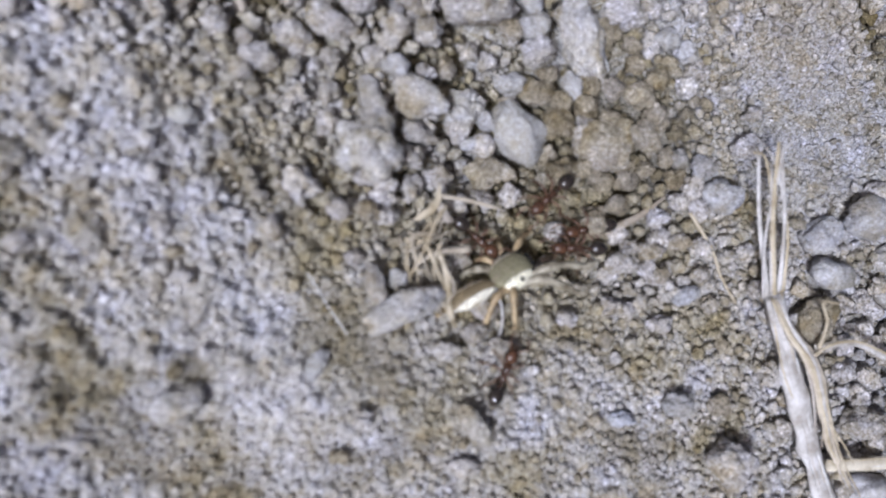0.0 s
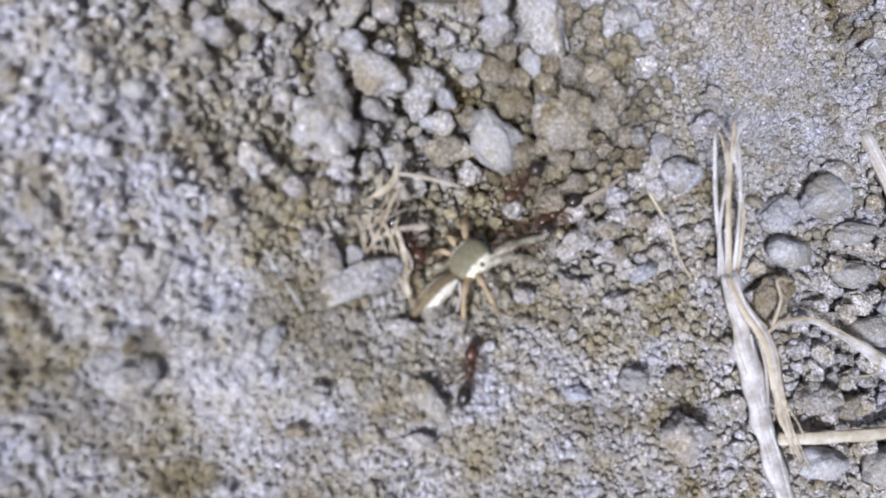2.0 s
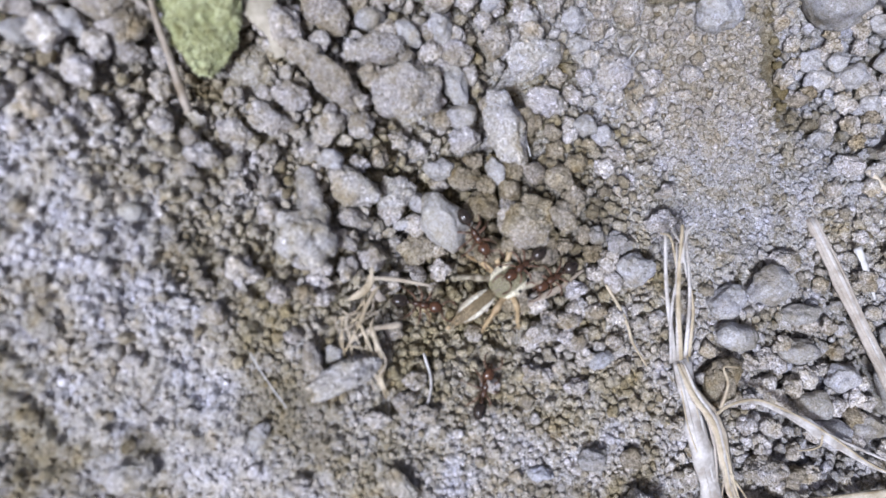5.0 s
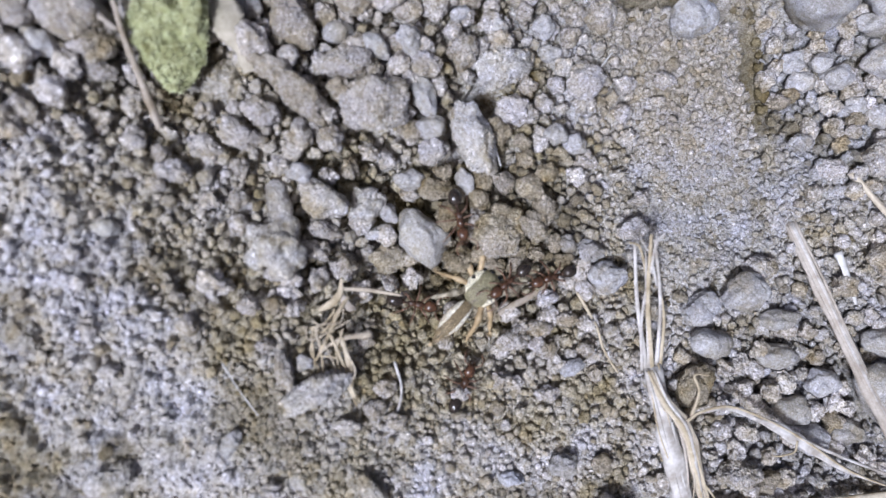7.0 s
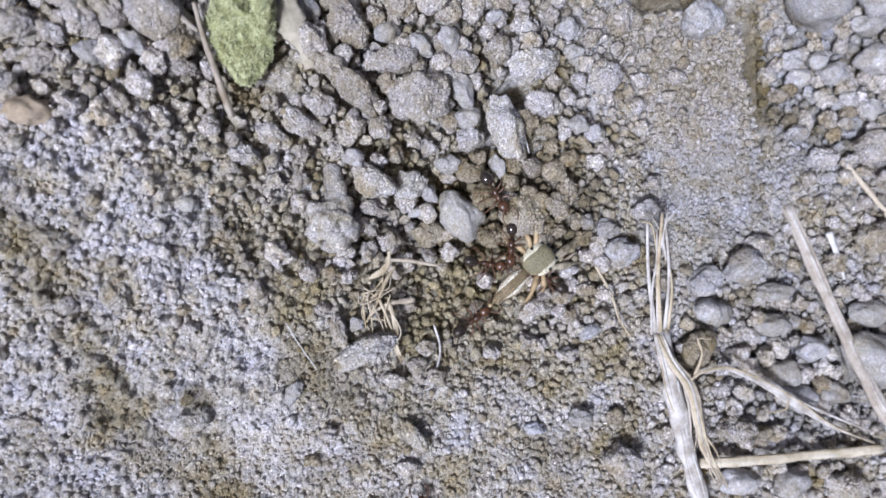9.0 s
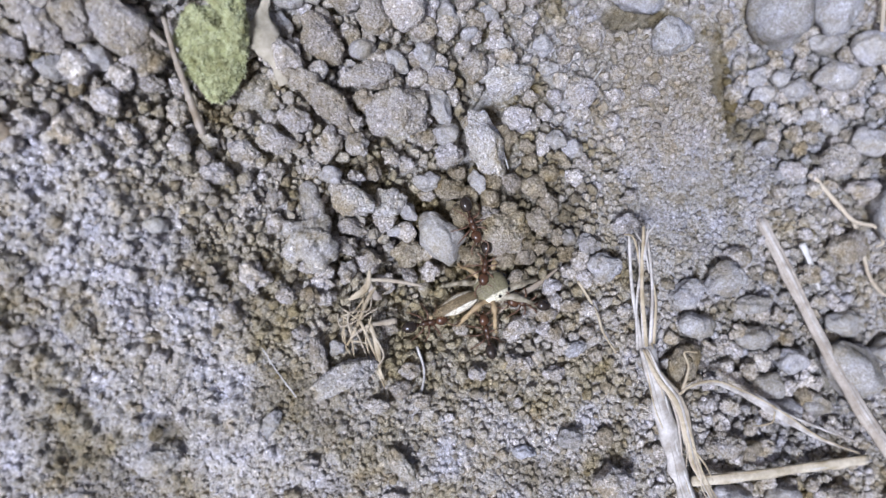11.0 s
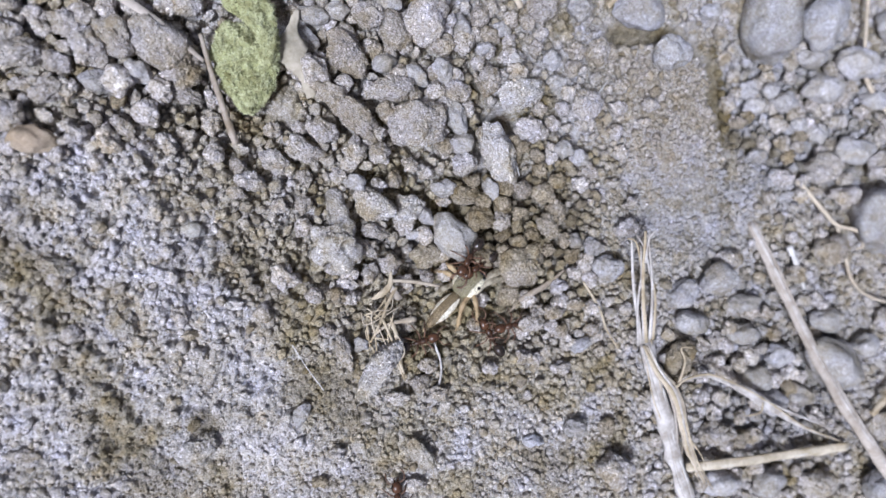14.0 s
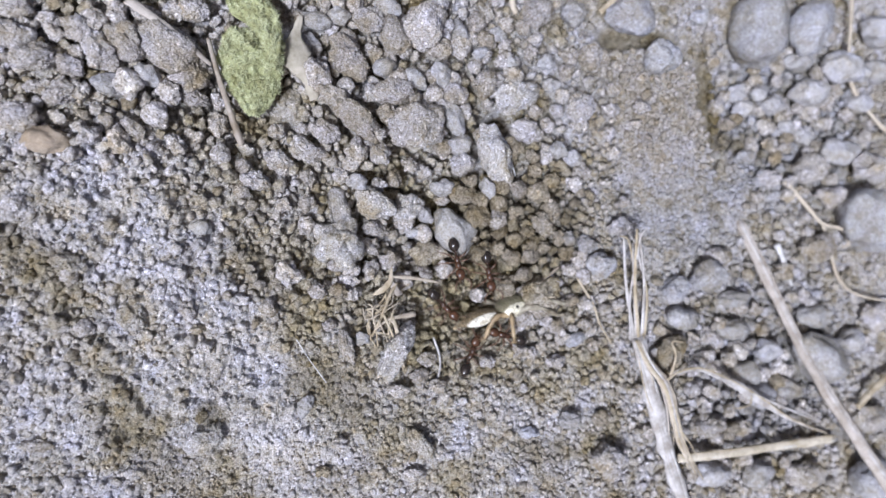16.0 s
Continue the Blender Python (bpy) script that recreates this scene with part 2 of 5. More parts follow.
def banded(name, middle, edge, rim, width, inner, axis=1):
    """Spider hide: a dark back between two cream stripes."""
    m, t, b = nodes_of(name, 0.55, 0.3)
    c = t.nodes.new("ShaderNodeTexCoord")
    s = t.nodes.new("ShaderNodeSeparateXYZ")
    t.links.new(c.outputs["Object"], s.inputs[0])
    a = t.nodes.new("ShaderNodeMath")
    a.operation = "ABSOLUTE"
    t.links.new(s.outputs[axis], a.inputs[0])
    d = t.nodes.new("ShaderNodeMath")
    d.operation, d.inputs[1].default_value = "DIVIDE", width * MM
    t.links.new(a.outputs[0], d.inputs[0])
    n = noise_node(t, 2600, 4, 0.7)
    w = t.nodes.new("ShaderNodeMath")
    w.operation, w.inputs[1].default_value, w.inputs[2].default_value = "MULTIPLY_ADD", 0.16, -0.08
    t.links.new(n, w.inputs[0])
    j = t.nodes.new("ShaderNodeMath")
    j.operation = "ADD"
    t.links.new(d.outputs[0], j.inputs[0]), t.links.new(w.outputs[0], j.inputs[1])
    col = ramp(t, j.outputs[0], ((0.0, middle), (inner - 0.07, middle), (inner, edge), (0.88, edge), (0.96, rim)))
    col = mix(t, 0.6, col, ramp(t, n, ((0.3, (0.62, 0.6, 0.56)), (0.7, (1.2, 1.2, 1.2)))), "MULTIPLY")
    fleck = noise_node(t, 9000, 2, 0.6)
    col = mix(t, 0.7, col, ramp(t, fleck, ((0.36, (0.55, 0.53, 0.5)), (0.5, (1, 1, 1)), (0.66, (1.45, 1.45, 1.4)))), "MULTIPLY")
    t.links.new(col, b.inputs["Base Color"])
    bump(t, b, ((fleck, 0.8), (n, 0.4)), 0.00006)
    return m


hide_rear = banded("hide_rear", (0.20, 0.155, 0.09), (0.88, 0.85, 0.72), (0.45, 0.38, 0.24), 0.66, 0.53)
hide_front = banded("hide_front", (0.23, 0.21, 0.125), (0.84, 0.80, 0.62), (0.66, 0.58, 0.38), 1.17, 0.6)


# ---- mesh helpers ----
def mesh_of(name, verts, faces, smooth=True):
    me = bpy.data.meshes.new(name)
    me.from_pydata([tuple(v) for v in verts], [], faces)
    if smooth:
        me.polygons.foreach_set("use_smooth", [True] * len(me.polygons))
    me.update()
    return me


def part(name, bm, material, parent=None, label=""):
    """Links a bmesh as one mesh object, under a thing or a part."""
    me = bpy.data.meshes.new(name)
    for f in bm.faces:
        f.smooth = True
    bm.to_mesh(me)
    bm.free()
    me.materials.append(material)
    ob = new(name, me)
    if parent:
        ob.parent = parent
    return tagged(ob, label)


def ball(bm, centre, size, turn=None, sub=3, shape=None):
    """Adds a rounded body; shape bends its unit points before they are scaled. Millimetres."""
    made = bmesh.ops.create_icosphere(bm, subdivisions=sub, radius=1)["verts"]
    for v in made:
        p = shape(v.co.copy()) if shape else v.co
        p = Vector((p.x * size[0], p.y * size[1], p.z * size[2]))
        if turn:
            p = turn @ p
        v.co = (p + Vector(centre)) * MM
    return made


def curve_points(points, steps):
    """A smooth line through the given points (Catmull-Rom)."""
    p = [Vector(q) for q in points]
    p = [p[0] * 2 - p[1], *p, p[-1] * 2 - p[-2]]
    out = []
    for i in range(1, len(p) - 2):
        for k in range(steps):
            u = k / steps
            a, b, c, d = p[i - 1], p[i], p[i + 1], p[i + 2]
            out.append(0.5 * (2 * b + (c - a) * u + (2 * a - 5 * b + 4 * c - d) * u * u + (3 * b - a - 3 * c + d) * u ** 3))
    out.append(p[-2])
    return out


def tube(bm, points, radius, flat=1.0, sides=8, steps=8, rough=0.12, seed=0, ridge=0.0):
    """Sweeps an uneven round or flattened section along a line; radius: a number or a function of 0..1. Millimetres."""
    line = curve_points(points, steps)
    n = len(line)
    rings = []
    for k, c in enumerate(line):
        way = (line[min(k + 1, n - 1)] - line[max(k - 1, 0)]).normalized()
        side = way.cross(Vector((0, 0, 1)))
        side = side.normalized() if side.length > 1e-4 else Vector((1, 0, 0))
        up = side.cross(way)
        u = k / (n - 1)
        r = radius(u) if callable(radius) else radius
        ring = []
        for s in range(sides):
            a = 2 * math.pi * s / sides
            q = r * (1 + ridge * math.sin(5 * a + 9 * seed + 2 * u)) * (1 + rough * noise.noise(Vector((math.cos(a) * 1.5 + seed, math.sin(a) * 1.5, u * n * 0.45))))
            ring.append(bm.verts.new((c + side * math.cos(a) * q + up * math.sin(a) * q * flat) * MM))
        rings.append(ring)
    for a, b in zip(rings, rings[1:]):
        for s in range(sides):
            bm.faces.new((a[s], a[(s + 1) % sides], b[(s + 1) % sides], b[s]))
    for ring, c, sign in ((rings[0], line[0], 1), (rings[-1], line[-1], -1)):
        tip = bm.verts.new(c * MM)
        for s in range(sides):
            f = (ring[(s + 1) % sides], ring[s], tip)
            bm.faces.new(f if sign > 0 else f[::-1])


def thing(name, x, y, z, label, category, group=""):
    """An empty at a thing's base, in millimetres."""
    ob = new(name)
    ob.empty_display_size = 0.001
    ob.location = (x * MM, y * MM, z * MM)
    return tagged(ob, label, category, group)


def taper(u, a, b):
    return a + (b - a) * u


# ---- ground ----
TABLES = {}


def value_noise(x, y, cell, seed):
    """Smooth random field over arrays x, y (millimetres)."""
    if seed not in TABLES:
        TABLES[seed] = np.random.default_rng(seed).random((256, 256))
    table = TABLES[seed]
    u, v = x / cell + 91.3, y / cell + 57.7
    i, j = np.floor(u).astype(int), np.floor(v).astype(int)
    fu, fv = u - i, v - j
    fu, fv = fu * fu * (3 - 2 * fu), fv * fv * (3 - 2 * fv)
    a, b = table[i % 256, j % 256], table[(i + 1) % 256, j % 256]
    c, d = table[i % 256, (j + 1) % 256], table[(i + 1) % 256, (j + 1) % 256]
    return (a * (1 - fu) + b * fu) * (1 - fv) + (c * (1 - fu) + d * fu) * fv - 0.5


def slab_edge(x, y):
    """Signed way past the broken edge of the sandy slab, in millimetres; its corner is worn round."""
    x, y = np.float64(x), np.float64(y)
    ragged = 1.6 * value_noise(x, y, 2.3, 21) + 0.7 * value_noise(x, y, 0.8, 22)
    east = x - 22.6 + 0.22 * (y - 11.5)
    north = 0.9 * (y - 16.2)
    return 0.9 * np.logaddexp(east / 0.9, north / 0.9) + ragged


def swell(x, y):
    """The broad relief of the soil in millimetres: a shallow bowl with banks round it."""
    z = 0 * x
    for cx, cy, rx, ry, h in ((0, -2, 7, 6, -1.5), (-3, -13, 8, 4, 0.8), (-17, 2, 7, 5, 0.9), (-21, 12, 6, 4, 0.9),
                              (-13, 8, 4, 3, -1.1), (5, 11, 6, 4, 0.7), (18, 13, 6, 6, 0.9), (27, 13, 7, 6, -1.4),
                              (27, -6, 6, 5, -1.4), (21, -2, 4, 3, 0.5), (-14, -17, 6, 4, -1.2), (-27, -13, 6, 5, -0.6), (4.9, 9.7, 1.2, 0.9, -4.5), (-8.5, 13.6, 1.2, 1.2, -1.2), (-11, 15, 1.5, 1.5, -1.2)):
        z = z + h * np.exp(-((x - cx) / rx) ** 2 - ((y - cy) / ry) ** 2)
    # the sandy slab breaks off along an edge
    edge = slab_edge(x, y)
    z = z + 1.1 * np.exp(-((x - 20.5) / 6) ** 4 - ((y - 13) / 6) ** 4) * (0.5 - 0.5 * np.tanh(edge / 0.16)) - (1.9 + 2.2 * value_noise(x, y, 3.1, 23)) * np.exp(-((edge - 0.95) / 0.75) ** 2) * np.exp(-((x - 20) / 7) ** 4 - ((y - 13) / 6.5) ** 4)
    return z

rng = np.random.default_rng(7)


def surface(x, y):
    """The soil's own surface, without the loose crumbs: broad swells, hummocks and sandy roughness."""
    z = swell(x, y)
    calm = 1 - 0.6 * np.minimum(0.3 * np.exp(-((x - 18) / 7) ** 2 - ((y - 7) / 8) ** 2) + np.exp(-((x + 16) / 12) ** 2 - ((y + 8) / 11) ** 2) + np.exp(-((x - 5) / 10) ** 2 - ((y + 14) / 5) ** 2), 1)
    near = np.exp(-((x / 70) ** 2 + (y / 60) ** 2))
    z = z + near * (1.1 * value_noise(x, y, 4.5, 1) + calm * (0.7 * value_noise(x, y, 1.9, 2) + 0.4 * value_noise(x, y, 0.9, 3)))
    # crusty ridges running down the western slope
    u, v = 0.8 * x - 0.6 * y, 0.6 * x + 0.8 * y
    slope = np.exp(-((x + 18) / 9) ** 4 - ((y + 3) / 13) ** 4)
    z = z + slope * (0.5 * value_noise(u * 0.5, v, 0.8, 6) + 0.6 * value_noise(u * 0.7, v, 0.42, 8))
    return z + (1 - near) * 14 * value_noise(x, y, 160, 4) * np.clip((np.hypot(x, y) - 60) / 200, 0, 1)


def sandy(x, y):
    """Where the soil is fine sand with few crumbs, 0 to 1."""
    d = 0 * x
    for cx, cy, rx, ry in ((-14, -11, 7, 5), (-21, 3, 5, 2.6), (-14, -8, 6, 3), (18, 9, 5, 6), (-24, -9, 4, 4), (20, 3, 6, 3)):
        d = d + np.exp(-((x - cx) / rx) ** 2 - ((y - cy) / ry) ** 2)
    return np.minimum(d, 1)


def sink(x, y):
    """How far the bare soil lies below the tops of the loose crumbs."""
    d = 0.2
    for cx, cy, rx, ry, h in ((0, 12, 13, 8, 1.35), (-22, 13, 9, 6, 0.75), (32, 13, 10, 9, 0.55), (27, -10, 10, 9, 0.5), (1, 1, 9, 6, 0.9), (8, -4, 7, 5, 0.35), (10, 9, 5, 7, 0.4)):
        d = d + h * np.exp(-((x - cx) / rx) ** 2 - ((y - cy) / ry) ** 2)
    return np.minimum(d, 1.5)


def axis_steps(lo, hi, step):
    inner = np.arange(lo, hi + step / 2, step)
    grow = step * 1.3 ** np.arange(1, 60)
    grow = np.cumsum(grow)
    grow = grow[grow < 4000]
    return np.concatenate((lo - grow[::-1], inner, hi + grow))


GRID = 0.12


def build_ground():
    lo_x, hi_x, lo_y, hi_y = -31, 45, -24, 27
    gx, gy = axis_steps(lo_x, hi_x, GRID), axis_steps(lo_y, hi_y, GRID)
    x, y = np.meshgrid(gx, gy, indexing="ij")
    z = surface(x, y) - sink(x, y)
    bare = z.copy()
    # crumbs and sand grains half sunk in the surface, the coarse ones first
    ix, iy = np.searchsorted(gx, lo_x - 1e-6), np.searchsorted(gy, lo_y - 1e-6)
    for count, small_r, large_r, proud in ((5000, 0.24, 0.42, 0.6), (30000, 0.15, 0.25, 0.85), (90000, 0.09, 0.16, 1.0)):
        px, py = rng.uniform(lo_x + 1, hi_x - 1, count), rng.uniform(lo_y + 1, hi_y - 1, count)
        rr = small_r + (large_r - small_r) * rng.random(count) ** 2
        if small_r > 0.2:
            keep = rng.random(count) > 0.97 * sandy(px, py)
            px, py, rr = px[keep], py[keep], rr[keep]
        long, turn, tip = rng.uniform(0.75, 1.3, len(px)), rng.uniform(0, np.pi, len(px)), rng.uniform(-0.35, 0.35, (len(px), 2))
        for cx, cy, r, e, w, (tx, ty) in zip(px, py, rr, long, turn, tip):
            n = int(1.3 * r / GRID) + 1
            a, b = ix + int((cx - lo_x) / GRID), iy + int((cy - lo_y) / GRID)
            sx, sy = slice(a - n, a + n + 2), slice(b - n, b + n + 2)
            dx, dy = x[sx, sy] - cx, y[sx, sy] - cy
            u, v = (dx * math.cos(w) + dy * math.sin(w)) / e, (dy * math.cos(w) - dx * math.sin(w)) * e
            d = r * r - u * u - v * v
            top = np.minimum(np.sqrt(np.maximum(d, 0)), 0.86 * r) * proud - 0.22 * r + tx * dx + ty * dy
            z[sx, sy] = np.maximum(z[sx, sy], np.where(d > 0, z[a, b] + top, -99))
    z -= (z - bare)[ix:-ix, iy:-iy].mean() + 0.22 * np.clip(sink(x, y) - 0.35, 0, 0.7) - 0.06
    w, h = x.shape
    co = np.stack((x, y, z), -1).reshape(-1, 3) * MM
    i = np.arange(w * h).reshape(w, h)
    quads = np.stack((i[:-1, :-1], i[1:, :-1], i[1:, 1:], i[:-1, 1:]), -1).reshape(-1, 4)
    me = bpy.data.meshes.new("ground")
    me.vertices.add(len(co))
    me.vertices.foreach_set("co", co.ravel())
    me.loops.add(quads.size)
    me.loops.foreach_set("vertex_index", quads.ravel().astype(np.int32))
    me.polygons.add(len(quads))
    me.polygons.foreach_set("loop_start", np.arange(0, quads.size, 4, dtype=np.int32))
    me.polygons.foreach_set("use_smooth", np.ones(len(quads), dtype=bool))
    me.update(calc_edges=True)
    me.materials.append(soil_ground)
    return tagged(new("ground", me), "dry grey-brown crumbly garden soil, sandy and uneven", "soil", kind="structure")


build_ground()


def height(x, y):
    return float(surface(np.array([float(x)]), np.array([float(y)]))[0])


# ---- clods and pebbles ----
def stone_mesh(name, a, b, c, seed, kind, arms=()):
    """A rounded, chipped lump; crumbly ones are knobbly, pebbles are smoother and faceted. Half sizes in millimetres."""
    r = random.Random(seed)
    bm = bmesh.new()
    smooth = kind in "str"
    bmesh.ops.create_icosphere(bm, subdivisions=(5 if kind in "strp" else 6) if max(a, b) > 1.4 else 5 if max(a, b) > 0.85 else 4, radius=1)
    cuts = []
    for _ in range(7 if smooth else 5):
        d = Vector((r.gauss(0, 1), r.gauss(0, 1), r.gauss(0, 0.8))).normalized()
        cuts.append((d, r.uniform(0.72, 0.92) if smooth else r.uniform(0.68, 0.92)))
    o = Vector((r.uniform(-50, 50), r.uniform(-50, 50), r.uniform(-50, 50)))
    big, small, tiny = (0.22, 0.1, 0.04) if smooth else (0.24, 0.1, 0.05) if kind == "p" else (0.3, 0.13, 0.06)
    grain = max(a, b)
    for v in bm.verts:
        p = v.co.copy()
        for d, lim in cuts:
            over = p.dot(d) - lim
            if over > 0:
                p -= d * over * (0.65 if smooth else 0.85)
        q = Vector((p.x * a, p.y * b, p.z * c))
        k = 1 + big * noise.noise(p * 1.4 + o)
        k += (small * noise.noise(q * 2.2 + o) + tiny * noise.noise(q * 4.6 + o)) / max(grain, 0.6)
        if not smooth:
            k += (0.03 if kind == "p" else 0.06) * (0.42 - noise.voronoi(q * 1.7 + o)[0][0]) / max(grain, 0.6)
        q = q * k * 1.06
        way = q.normalized()
        far = q.length
        for ax, ay, az, ar in arms:
            at = Vector((ax, ay, az))
            ar *= 1 + 0.3 * noise.noise(way * 2.5 + at)
            side = at.dot(way)
            inner = ar * ar - at.length_squared + side * side
            if inner > 0:
                far = max(far, side + math.sqrt(inner))
        p = way * far
        grit = noise.noise(p * 4.5 + o) * 0.035 + noise.noise(p * 10 + o) * 0.035 + (0.4 - noise.voronoi(p * 6.5 + o)[0][0]) * 0.07
        v.co = way * (far + grit * (0.25 if smooth else 1.1 if kind == "p" else 1.6)) * MM
    me = bpy.data.meshes.new(name)
    for f in bm.faces:
        f.smooth = True
    bm.to_mesh(me)
    bm.free()
    return me


KINDS = {
    "g": ("soil_clod", soil_clod, "pale grey-brown crumbly soil clod lying on loose soil", "soil clod"),
    "b": ("soil_clod", soil_brown, "brown crumbly soil clod resting among smaller crumbs", "soil clod"),
    "s": ("pebble", stone_smooth, "grey rounded pebble dusted with soil", "pebble"),
    "p": ("pebble", stone_pale, "pale grey dusty stone half sunk in soil", "pebble"),
    "w": ("soil_clod", soil_pale, "pale grey knobbly clod of dry soil", "soil clod"),
    "r": ("pebble", stone_bare, "pale bare pebble with flat worn sides", "pebble"),
    "o": ("soil_clod", soil_tan, "tan-brown sandy clod of soil among crumbs", "soil clod"),
    "t": ("pebble", stone_tan, "tan smooth pebble half sunk in dry soil", "pebble"),
}
TAKEN = []


def clod(x, y, length, width, turn, kind, seed, tall=0.38, arms=()):
    name, material, label, category = KINDS[kind]
    size = "large " if length > 3 else "small " if length < 1.4 else ""
    if x < -9 and y < 4 and kind != "t":
        tall *= 0.62
    half = tall * min(length, width) + 0.08 * max(length, width)
    me = stone_mesh(name, length / 2, width / 2, half, seed, kind, arms)
    me.materials.append(material)
    ob = new(name, me)
    r = random.Random(seed + 500)
    ob.matrix_world = pose(x * MM, y * MM, (height(x, y) + (0.42 if x < -9 else 0.62) * half) * MM, r.uniform(-12, 12), r.uniform(-12, 12), turn)
    TAKEN.append((x, y, 0.5 * (length + width) / 2))
    TAKEN.extend((x + ax, y + ay, ar) for ax, ay, az, ar in arms)
    return tagged(ob, size + label, category, "soil clods" if name == "soil_clod" else "pebbles")


NORTH = [(-6.5, 13.7, 3.29, 2.09, -45, "g"), (-3.9, 13.1, 1.70, 1.29, 20, "s"), (-1.7, 12.3, 1.83, 1.10, -40, "s"), (-3.5, 11.3, 3.28, 1.68, 8, "g"), (-8.0, 8.2, 2.15, 1.48, -20, "g"),
    (-5.8, 9.1, 3.45, 1.73, -45, "g"), (-4.4, 8.2, 1.03, 0.95, 0, "g"), (-4.3, 6.9, 1.57, 1.49, 0, "g"), (-6.0, 6.9, 1.79, 1.48, 80, "g"), (-1.7, 8.9, 3.75, 3.24, 0, "g"),
    (1.1, 9.6, 2.18, 1.29, -65, "s"), (4.1, 7.1, 4.6, 2.2, -64, "w"), (5.7, 11.5, 3.1, 2.2, 15, "w")]
NORTH_2 = [(6.6, 9.1, 1.92, 1.67, 0, "g"), (3.3, 12.2, 1.99, 1.65, 60, "g"), (1.2, 11.5, 1.87, 1.55, -50, "g"), (0.2, 12.9, 1.80, 1.39, -60, "s"), (1.7, 16.0, 1.78, 1.27, -60, "s"),
    (4.8, 16.4, 1.21, 1.04, 0, "s"), (10.8, 18.5, 2.01, 1.74, 0, "s"), (8.4, 14.3, 1.31, 1.22, 0, "s"), (7.5, 17.9, 2.66, 2.04, 20, "g"), (12.0, 15.2, 2.07, 1.71, 60, "g"),
    (8.8, 12.8, 1.30, 1.04, 10, "s"), (10.8, 11.1, 2.35, 2.01, 60, "g"), (1.6, 7.9, 1.70, 1.37, 0, "s"), (1.7, 6.4, 1.86, 1.37, 10, "g")]
NORTH_3 = [(-8.7, 16.0, 2.20, 1.22, 0, "s"), (-9.0, 14.6, 1.96, 1.30, -55, "s"), (-3.6, 17.3, 1.92, 1.58, -30, "s"), (-5.0, 16.4, 2.22, 1.73, -40, "g"), (-3.2, 15.4, 2.63, 1.89, -65, "g"),
    (-1.1, 16.1, 3.32, 2.74, 70, "g"), (-9.2, 6.9, 2.87, 1.40, -15, "g"), (10.5, 7.3, 1.29, 1.12, 0, "s"), (9.2, 7.8, 1.37, 1.20, 0, "s"), (11.7, 0.8, 1.81, 1.30, 0, "p"),
    (10.2, 1.2, 1.28, 1.03, 0, "p"), (-7.1, 16.5, 1.64, 1.23, 20, "s"), (-8.6, 12.1, 2.38, 1.83, -60, "g"), (-7.5, 10.5, 2.13, 1.58, -40, "g"), (3.2, 14.7, 1.27, 0.93, 40, "s"),
    (5.6, 14.2, 1.20, 1.03, 0, "s")]
MIDDLE = [(-4.6, 3.4, 2.95, 2.02, -35, "w"), (-2.0, 3.3, 2.29, 1.90, 50, "w"), (-0.7, 2.8, 1.60, 0.96, -60, "s"), (0.5, 4.8, 1.85, 1.12, 0, "s"),
    (0.6, 4.0, 1.05, 0.81, 0, "g"), (2.0, 4.3, 2.02, 1.38, 0, "b"), (3.1, 2.7, 2.04, 1.79, 0, "b"), (3.7, 4.7, 1.72, 0.98, -70, "s"), (5.8, 3.1, 1.33, 0.91, 20, "b"),
    (7.0, 1.7, 1.00, 0.92, 0, "b"), (8.0, 2.1, 1.93, 1.43, -60, "b")]
MIDDLE_2 = [(-5.9, 4.8, 1.32, 1.16, 0, "s"), (-1.3, 1.6, 1.76, 0.72, 0, "s"), (-4.5, 1.7, 2.04, 0.94, -10, "g"), (-5.2, 0.6, 1.40, 0.94, 0, "g"), (-3.3, -0.5, 1.50, 1.35, 0, "g"),
    (-6.2, -1.2, 1.32, 1.16, 0, "g"), (-7.1, -0.9, 1.16, 1.00, 0, "g"), (-4.7, -1.2, 1.33, 1.18, 30, "g"), (-8.5, -2.6, 1.15, 0.99, 0, "g"), (-7.0, -2.6, 1.31, 1.08, 0, "g"),
    (-7.6, -4.9, 1.00, 0.77, 0, "g"), (4.8, 1.6, 1.24, 0.83, 30, "b"), (3.5, 0.1, 1.64, 1.80, 60, "b"), (5.7, -0.2, 1.41, 1.00, -30, "b"), (7.2, 0.5, 1.26, 0.92, 20, "b")]
MIDDLE_3 = [(-0.5, 0.1, 2.01, 1.69, 10, "o"), (6.9, -4.6, 1.84, 1.33, 10, "g"), (5.4, -2.9, 1.66, 1.41, 0, "b"), (8.5, -4.0, 1.43, 1.10, 0, "g"), (10.3, -3.4, 1.28, 1.02, 0, "g"),
    (9.3, -5.3, 1.53, 1.02, 20, "g"), (-1.4, -8.6, 1.27, 0.95, 0, "g"), (-0.1, -9.3, 1.28, 0.88, 0, "g"), (-0.8, -7.5, 1.20, 0.96, 0, "g"), (-2.9, -9.5, 1.57, 0.86, -10, "g"),
    (-6.5, -6.4, 2.55, 0.85, -70, "g"), (-5.4, -5.9, 1.01, 0.93, 0, "s"), (3.7, -7.8, 1.15, 0.82, 0, "g"), (6.2, -7.1, 1.41, 1.00, 0, "g")]
